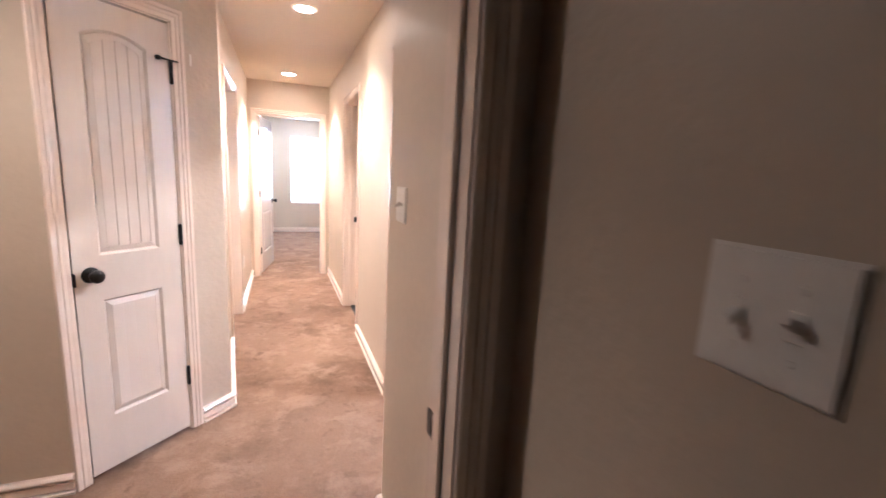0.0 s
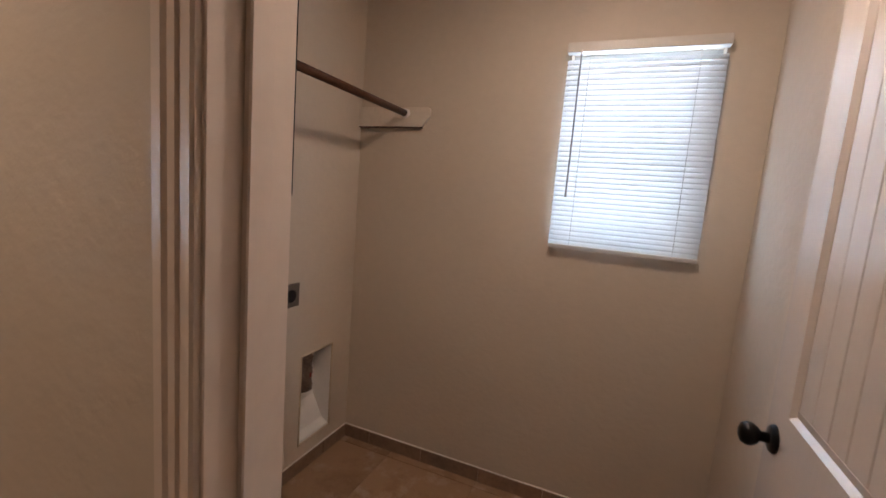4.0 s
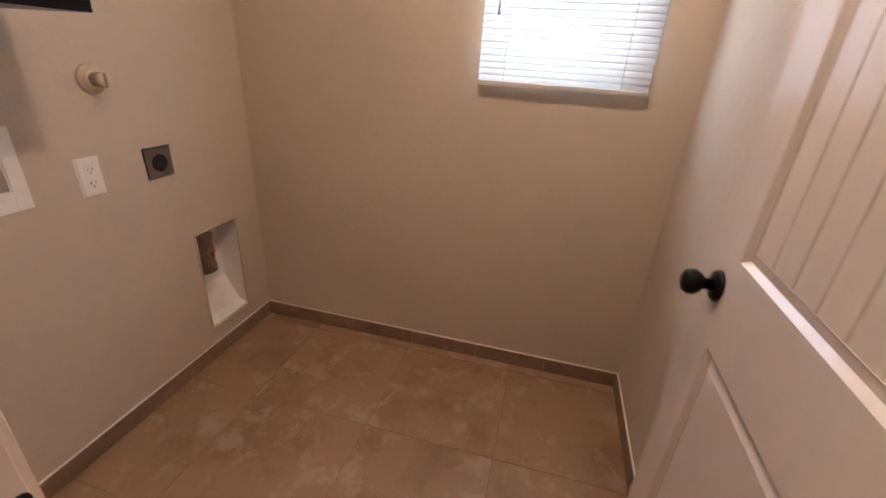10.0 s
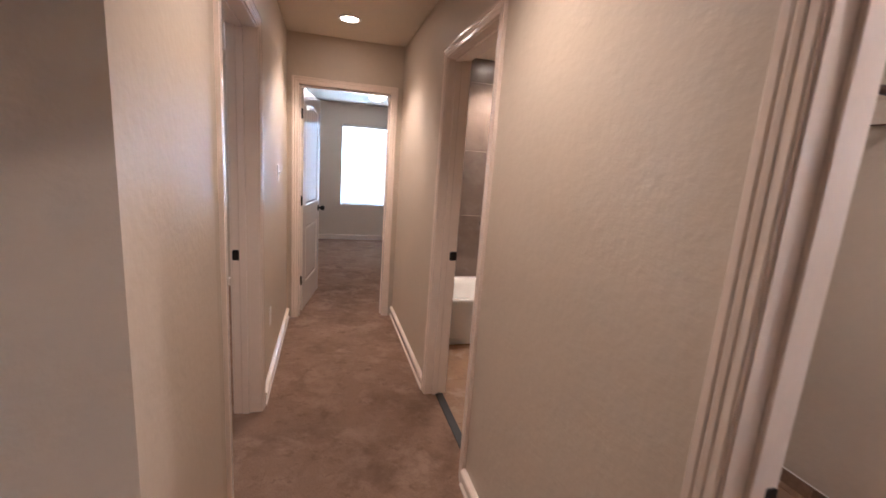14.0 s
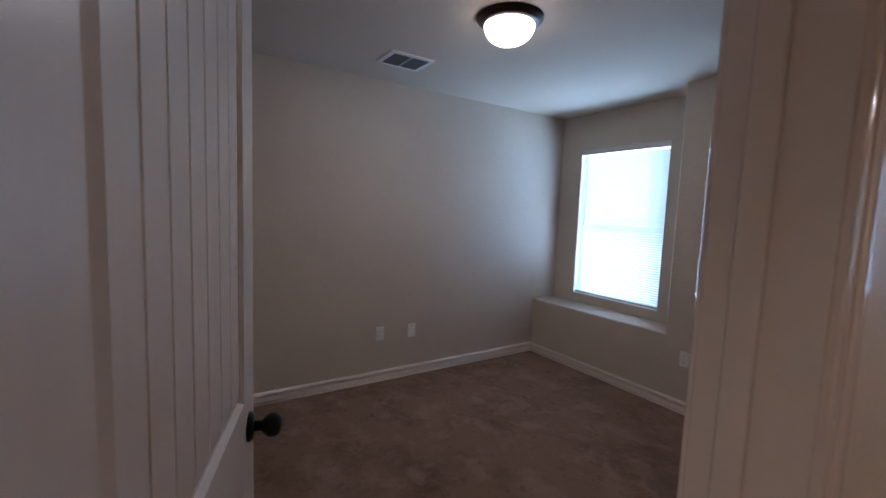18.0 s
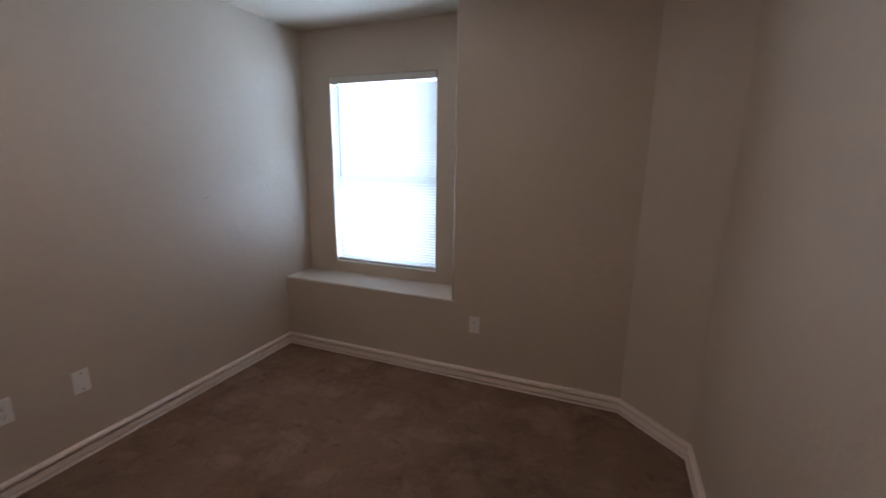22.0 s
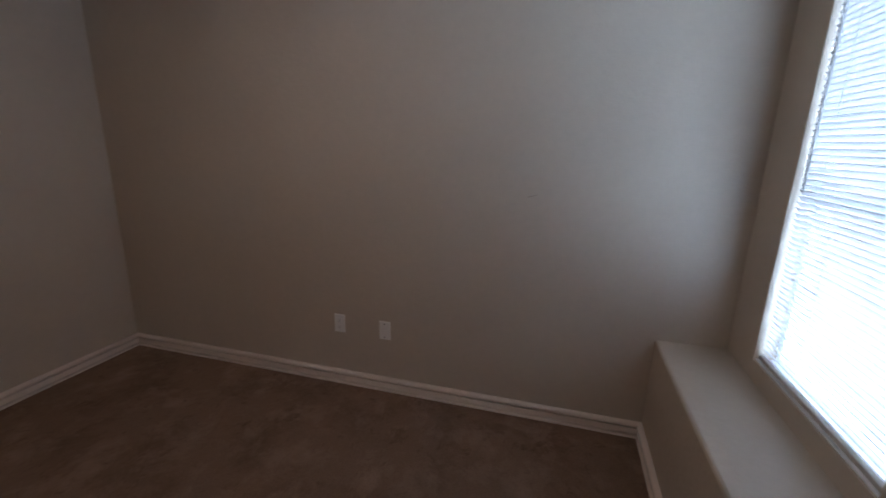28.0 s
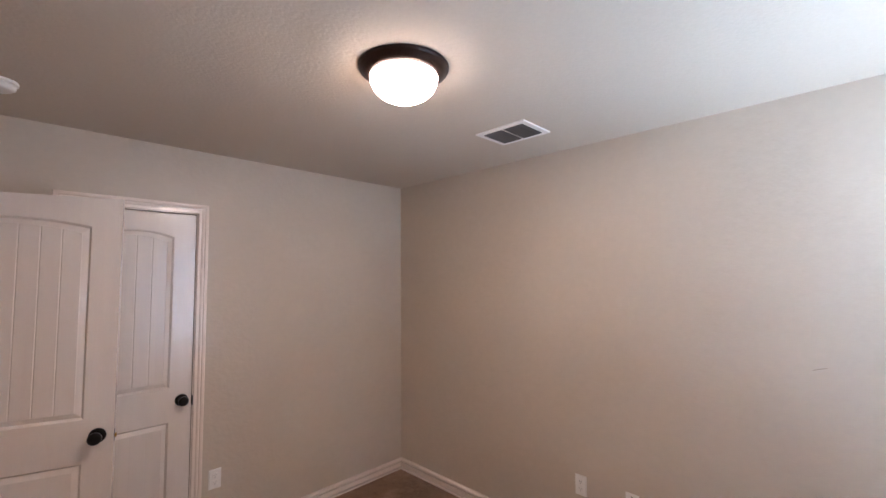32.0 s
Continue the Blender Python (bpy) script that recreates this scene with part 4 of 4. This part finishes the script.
# ---- laundry ----
def cabinet():
    x0, x1, yb, yf, z0, z1 = 1.133, 1.783, 3.505, 3.197, 1.368, 2.132
    o = empty("wall_cabinet", pose(x0, yf, z0), "dark espresso-stained oak wall cabinet with two panel doors", "cabinet")
    w, d, h = x1 - x0, yb - yf - 0.001, z1 - z0
    part("body", boxes((0, w, 0.020, d, 0, h), bevel=0.0015), ESPRESSO, o)
    part("face_frame", boxes((0, 0.040, 0.0, 0.0195, 0, h), (w - 0.040, w, 0.0, 0.0195, 0, h), (0.040, w - 0.040, 0.0, 0.0195, 0, 0.045), (0.040, w - 0.040, 0.0, 0.0195, h - 0.030, h), (w / 2 - 0.020, w / 2 + 0.020, 0, 0.0195, 0.045, h - 0.030)), ESPRESSO, o)
    for k in (0, 1):
        a, b = (0.012, w / 2 - 0.010) if k == 0 else (w / 2 + 0.010, w - 0.012)
        za, zb, t, s = 0.024, h - 0.026, 0.019, 0.046
        dr = part("cabinet_door", boxes((a, a + s, -t, 0, za, zb), (b - s, b, -t, 0, za, zb), (a + s, b - s, -t, 0, za, za + s), (a + s, b - s, -t, 0, zb - s, zb), bevel=0.0025), ESPRESSO, o, "dark oak cabinet door with a sunken panel")
        part("panel", boxes((a + s - 0.004, b - s + 0.004, -t + 0.009, -0.003, za + s - 0.004, zb - s + 0.004)), ESPRESSO, dr)
        bead = [(0, -t + 0.0020), (0.0035, -t - 0.0020), (0.0075, -t - 0.0010), (0.010, -t + 0.003), (0.0165, -t + 0.009), (0, -t + 0.009)]
        xa, xb, zc, zd = a + s, b - s, za + s, zb - s
        bm = bmesh.new()
        sweep(bead, [lambda q: (xa + q[0], q[1], zc + q[0]), lambda q: (xb - q[0], q[1], zc + q[0])], bm)
        sweep(bead, [lambda q: (xa + q[0], q[1], zd - q[0]), lambda q: (xb - q[0], q[1], zd - q[0])], bm)
        sweep(bead, [lambda q: (xa + q[0], q[1], zc + q[0]), lambda q: (xa + q[0], q[1], zd - q[0])], bm)
        sweep(bead, [lambda q: (xb - q[0], q[1], zc + q[0]), lambda q: (xb - q[0], q[1], zd - q[0])], bm)
        part("bead", bm, ESPRESSO, dr)
    return o


cabinet()

# hanging rod on its bracket
rod_set = empty("hanging_rod", pose(2.615, 3.505, 1.80), "brown wooden clothes rod between the cabinet and a white bracket", "clothes rod")
bm = bmesh.new()
outl = [(-0.002, -0.042), (-0.365, -0.042), (-0.408, 0.006), (-0.408, 0.042), (-0.396, 0.052), (-0.002, 0.056)]
f0 = [bm.verts.new((0.0, y, z)) for y, z in outl]
f1 = [bm.verts.new((-0.019, y, z)) for y, z in outl]
bm.faces.new(f0), bm.faces.new(f1)
for k in range(len(outl)):
    bm.faces.new((f0[k], f0[(k + 1) % len(outl)], f1[(k + 1) % len(outl)], f1[k]))
part("bracket", bm, BRACKET, rod_set, "painted wooden bracket board")
part("batten", boxes((-0.022, 0.0, -0.368, -0.002, -0.0475, -0.0425)), ROD, rod_set, "thin brown wooden edge under the bracket")
part("socket", lathe([(0.025, -0.019), (0.025, -0.023), (0.021, -0.036), (0.0175, -0.036)], 20, "x", (0, -0.275, 0.022)), PLASTIC, rod_set, "white rod socket", True)
part("rod", lathe([(0.0165, -0.030), (0.0165, -0.832)], 20, "x", (0, -0.275, 0.022)), ROD, rod_set, "brown wooden rod", True)

# washer supply box
wx0, wx1, wz0, wz1 = WASH
wb = empty("washer_supply_box", pose((wx0 + wx1) / 2, 3.505, (wz0 + wz1) / 2), "white recessed washer supply box with red and blue valves", "supply box")
w2, h2 = (wx1 - wx0) / 2, (wz1 - wz0) / 2
part("flange", boxes((-w2 - 0.036, -w2, -0.004, 0, -h2 - 0.052, h2 + 0.040), (w2, w2 + 0.036, -0.004, 0, -h2 - 0.052, h2 + 0.040), (-w2, w2, -0.004, 0, h2, h2 + 0.040), (-w2, w2, -0.004, 0, -h2 - 0.052, -h2), bevel=0.001), PLASTIC, wb)
part("recess", boxes((-w2, -w2 + 0.003, 0, 0.085, -h2, h2), (w2 - 0.003, w2, 0, 0.085, -h2, h2), (-w2, w2, 0, 0.085, h2 - 0.003, h2), (-w2, w2, 0, 0.085, -h2, -h2 + 0.003), (-w2, w2, 0.085, 0.090, -h2, h2)), PLASTIC, wb)
rnd = random.Random(4)
bm = bmesh.new()
for k in range(16):
    r = rnd.uniform(0.006, 0.014)
    bmesh.ops.create_icosphere(bm, subdivisions=1, radius=r, matrix=Matrix.Translation((rnd.uniform(-w2 + 0.012, w2 - 0.012), rnd.uniform(0.02, 0.07), -h2 + 0.004)))
part("foam", bm, CREAM, wb, "lumpy cream sealing foam", True)
for x, mat, word in ((-0.030, RED, "red"), (0.026, BLUE, "blue")):
    v = part("valve", lathe([(0.007, -h2 + 0.002), (0.007, -h2 + 0.018), (0.010, -h2 + 0.022), (0.010, -h2 + 0.036), (0.006, -h2 + 0.042)], 14, "z", (x, 0.045, 0)), BRASS, wb, "brass valve with a " + word + " handle", True)
    part("outlet", lathe([(0.008, 0.050), (0.008, 0.026), (0.011, 0.024), (0.011, 0.010)], 14, "y", (x + 0.009, 0, -h2 + 0.028)), BRASS, v, "", True)
    part("opening", lathe([(0.0085, 0.0105), (0.0085, 0.009)], 12, "y", (x + 0.009, 0, -h2 + 0.028)), DARK, v)
    part("handle", boxes((x - 0.009, x + 0.009, 0.037, 0.053, -h2 + 0.041, -h2 + 0.058), bevel=0.004, segments=2), mat, v, word + " plastic handle")

outlet(on_wall(1.891, 3.505, 0.930, 270), "white duplex outlet between the supply box and dryer socket")
dsock = empty("dryer_socket", on_wall(2.133, 3.505, 0.924, 270), "square steel plate with a round black dryer socket", "outlet")
part("plate", rounded_plate(0.112, 0.112, 0.004), TARNISH, dsock, "tarnished steel plate")
part("socket", lathe([(0.029, -0.003), (0.029, -0.008), (0.026, -0.009), (0.002, -0.009)], 28, "y"), DARK, dsock, "round black socket face", True)
for x, z, a in ((-0.011, 0.004, 18), (0.011, 0.004, -18), (0, -0.012, 0)):
    part("slot", boxes((-0.0012, 0.0012, -0.0096, -0.0088, -0.007, 0.007)), DARK, dsock, m=pose(x, 0, z, 0, a, 0))

cap = empty("pipe_stub", pose(1.972, 3.505, 1.205), "cream plastic capped pipe stub on a round escutcheon", "pipe stub")
part("escutcheon", lathe([(0.043, 0), (0.043, -0.004), (0.039, -0.009), (0.034, -0.009), (0.031, -0.016), (0.022, -0.017)], 28, "y"), CREAM, cap, "", True)
part("stub", lathe([(0.019, -0.010), (0.019, -0.036), (0.022, -0.038), (0.022, -0.052), (0.016, -0.056), (0.002, -0.056)], 20, "y"), CREAM, cap, "", True)
part("wing", boxes((-0.0045, 0.0045, -0.066, -0.050, -0.019, 0.019), bevel=0.003, segments=2), CREAM, cap)

dx0, dx1, dz0, dz1 = DRY
dv = empty("dryer_vent_box", pose((dx0 + dx1) / 2, 3.505, (dz0 + dz1) / 2), "white recessed dryer vent box with a crumpled foil duct", "vent box")
dw, dh = (dx1 - dx0) / 2, (dz1 - dz0) / 2
part("flange", boxes((-dw - 0.009, -dw, -0.005, 0.006, -dh - 0.009, dh + 0.009), (dw, dw + 0.009, -0.005, 0.006, -dh - 0.009, dh + 0.009), (-dw, dw, -0.005, 0.006, dh, dh + 0.009), (-dw, dw, -0.005, 0.006, -dh - 0.009, -dh), bevel=0.002), CREAM, dv, "cream rim of the recess")
part("recess", boxes((-dw, -dw + 0.003, 0.004, 0.108, -dh, dh), (dw - 0.003, dw, 0.004, 0.108, -dh, dh), (-dw, dw, 0.004, 0.108, dh - 0.003, dh), (-dw, dw, 0.108, 0.112, -dh, dh)), PLASTIC, dv)
bm = bmesh.new()
prof = [(0.004, -dh), (0.108, -dh), (0.108, -dh + 0.150), (0.090, -dh + 0.120), (0.045, -dh + 0.030), (0.006, -dh + 0.010)]
sweep(prof, [lambda q: (-dw + 0.003, q[0], q[1]), lambda q: (dw - 0.003, q[0], q[1])], bm)
part("sloped_floor", bm, PLASTIC, dv, "white sloped bottom of the box")
duct = [(0.047, dh - 0.002), (0.050, dh - 0.015)]
for k in range(9):
    z = dh - 0.02 - k * 0.021
    duct += [(0.046 + 0.003 * math.sin(k * 2.1), z), (0.052 + 0.003 * math.cos(k * 1.7), z - 0.010)]
part("foil_duct", lathe(duct, 22, "z", (-0.045, 0.056, 0)), FOIL, dv, "crumpled foil duct stub", True)
part("label", boxes((-0.049, -0.036, 0.002, 0.0045, dh - 0.128, dh - 0.104), bevel=0.001), RED, dv, "small red printed label on the duct")
part("duct_mouth", lathe([(0.043, duct[-1][1] - 0.0002), (0.043, duct[-1][1] - 0.002)], 20, "z", (-0.045, 0.056, 0)), DARK, dv)

dn = empty("floor_drain", pose(1.476, 3.148, 0), "round white plastic floor drain in the tile", "drain")
part("ring", lathe([(0.036, 0.0), (0.035, 0.004), (0.030, 0.005), (0.027, 0.002)], 28), PLASTIC, dn, "", True)
part("grate", lathe([(0.027, 0.001), (0.026, 0.003), (0.002, 0.003)], 24), STEEL, dn)
for k in range(6):
    a = k * math.pi / 3
    part("hole", lathe([(0.0045, 0.0030), (0.0045, 0.0036)], 10, "z", (0.015 * math.cos(a), 0.015 * math.sin(a), 0)), DARK, dn)

fan = empty("exhaust_fan", pose(2.195, 3.025, TOP), "white square exhaust fan grille on the laundry ceiling", "vent")
part("frame", boxes((-0.140, 0.140, -0.140, -0.105, -0.016, 0), (-0.140, 0.140, 0.105, 0.140, -0.016, 0), (-0.140, -0.105, -0.105, 0.105, -0.016, 0), (0.105, 0.140, -0.105, 0.105, -0.016, 0), bevel=0.003), PLASTIC, fan)
part("backing", boxes((-0.105, 0.105, -0.105, 0.105, -0.002, -0.0005)), DARK, fan)
for k in range(15):
    x = -0.098 + k * 0.014
    part("slat", boxes((x - 0.0025, x + 0.0025, -0.105, 0.105, -0.014, -0.006)), PLASTIC, fan)

# ---- bathroom ----
part("wall_bath_north", boxes((BAX, 2.615, 5.992, 6.0, -0.2, TOP)), WALLGROUT, None)
bathwall = tagged(bpy.data.objects["wall_bath_north"], "bath wall of large grey-brown tiles with pale joints", "tiled wall", kind="structure")
tub = empty("bathtub", pose(BAX, 5.236, 0), "white enamelled built-in bathtub with a plain apron", "bathtub")
L, D, H = 2.615 - BAX, 0.748, 0.393
part("apron", boxes((0.002, L - 0.002, 0.012, 0.040, 0.056, H - 0.030), bevel=0.004), ENAMEL, tub)
part("apron_foot", boxes((0.002, L - 0.002, 0.026, 0.044, 0.0, 0.058), bevel=0.002), ENAMEL, tub)
bm = bmesh.new()
loops = []
for inset, z in ((0.0, H - 0.034), (0.0, H - 0.006), (0.006, H), (0.058, H), (0.070, H - 0.008), (0.085, H - 0.060), (0.120, 0.130), (0.170, 0.085), (0.240, 0.080)):
    rad = min(0.12, 0.015 + inset * 1.2)
    ring = []
    for cx, cy, a0 in ((L - inset - rad, D - inset - rad, 0), (inset + rad, D - inset - rad, 90), (inset + rad, inset + rad, 180), (L - inset - rad, inset + rad, 270)):
        for k in range(6):
            a = radians(a0 + 18 * k)
            ring.append(bm.verts.new((cx + rad * math.cos(a), cy + rad * math.sin(a), z)))
    loops.append(ring)
for a, b in zip(loops, loops[1:]):
    for k in range(len(a)):
        bm.faces.new((a[k], a[(k + 1) % len(a)], b[(k + 1) % len(b)], b[k]))
bm.faces.new(loops[-1])
part("basin", bm, ENAMEL, tub, "", True)
hook = empty("robe_hook", pose(1.804, 5.9885, 0.934), "small round black hook on the bath tile", "hook")
part("rose", lathe([(0.020, 0), (0.020, -0.006), (0.012, -0.010)], 16, "y"), BLACK, hook, "", True)
part("peg", lathe([(0.007, -0.008), (0.007, -0.034), (0.013, -0.038), (0.013, -0.048), (0.004, -0.052)], 16, "y"), BLACK, hook, "", True)

# ---- pieces of the tiled surfaces ----
def tile_mesh(w, h, t, name="tile", e=0.0025):
    v = [(0, 0, 0), (w, 0, 0), (w, h, 0), (0, h, 0), (0, 0, t - e), (w, 0, t - e), (w, h, t - e), (0, h, t - e), (e, e, t), (w - e, e, t), (w - e, h - e, t), (e, h - e, t)]
    f = [(0, 1, 5, 4), (1, 2, 6, 5), (2, 3, 7, 6), (3, 0, 4, 7), (4, 5, 9, 8), (5, 6, 10, 9), (6, 7, 11, 10), (7, 4, 8, 11), (8, 9, 10, 11)]
    me = bpy.data.meshes.new(name)
    me.from_pydata(v, [], f)
    return me


def floor_tiles(x_from, x_to, y_from, y_to, x_seam, y_seam, pitch=0.500, joint=0.0022):
    rnd = random.Random(11)
    col = math.floor((x_from - x_seam) / pitch)
    while x_seam + col * pitch < x_to:
        a, b = max(x_from, x_seam + col * pitch + joint / 2), min(x_to, x_seam + (col + 1) * pitch - joint / 2)
        off = y_seam
        k = math.floor((y_from - off) / pitch)
        while off + k * pitch < y_to:
            c, d = max(y_from, off + k * pitch + joint / 2), min(y_to, off + (k + 1) * pitch - joint / 2)
            if b - a > 0.01 and d - c > 0.01:
                mesh_link("tile", tile_mesh(b - a, d - c, 0.0045, e=0.0012), FLOORTILE, tile_bed, m=Matrix.Translation((a, c, -0.0047 + rnd.uniform(0, 0.0004))))
            k += 1
        col += 1


floor_tiles(CX + 0.002, 2.614, 1.712, 3.504, 1.56, 2.19)
floor_tiles(CX + 0.002, 2.614, 3.622, 5.236, 1.56, 2.19)


def base_tiles(p0, p1, room):
    """Brown base tiles along a wall, with a line of white caulk on top."""
    d = Vector(p1) - Vector(p0)
    length, turn = d.length, math.degrees(math.atan2(d.y, d.x))
    e = empty("baseboard", Matrix.Translation((*p0, 0)) @ pose(0, 0, 0, 0, 0, turn), "brown ceramic base tiles with white caulk on top", "baseboard", kind="structure")
    s, k = 0.0, 0
    while s < length - 0.005:
        w = min(0.325, length - s)
        part("tile", boxes((s + 0.001, s + w - 0.001, *sorted((0, room * 0.009)), 0.001, 0.072), bevel=0.0012), BASETILE, e)
        s += 0.325
    part("caulk", boxes((0, length, *sorted((0, room * 0.006)), 0.0722, 0.0765)), CAULK, e)
    return e


base_tiles((LX, 3.505), (2.615, 3.505), -1)
base_tiles((2.615, 1.71), (2.615, 3.505), 1)
base_tiles((LX, 1.71), (2.606, 1.71), 1)

TW, TH = 0.382, 0.613
for n, x in enumerate([1.903 - 3 * TW + TW * k for k in range(6)]):
    a, b = max(BAX + 0.002, x + 0.002), min(2.613, x + TW - 0.002)
    if b - a < 0.02:
        continue
    z = (0.699 if n % 2 else 1.0055) - 2 * TH
    while z < TOP:
        c, d = max(H + 0.002, z + 0.002), min(TOP - 0.002, z + TH - 0.002)
        if d - c > 0.02:
            mesh_link("tile", tile_mesh(b - a, d - c, 0.0035, e=0.001), WALLTILE, bathwall, m=Matrix.Translation((a, 5.9922, c)) @ pose(0, 0, 0, 90, 0, 0))
        z += TH
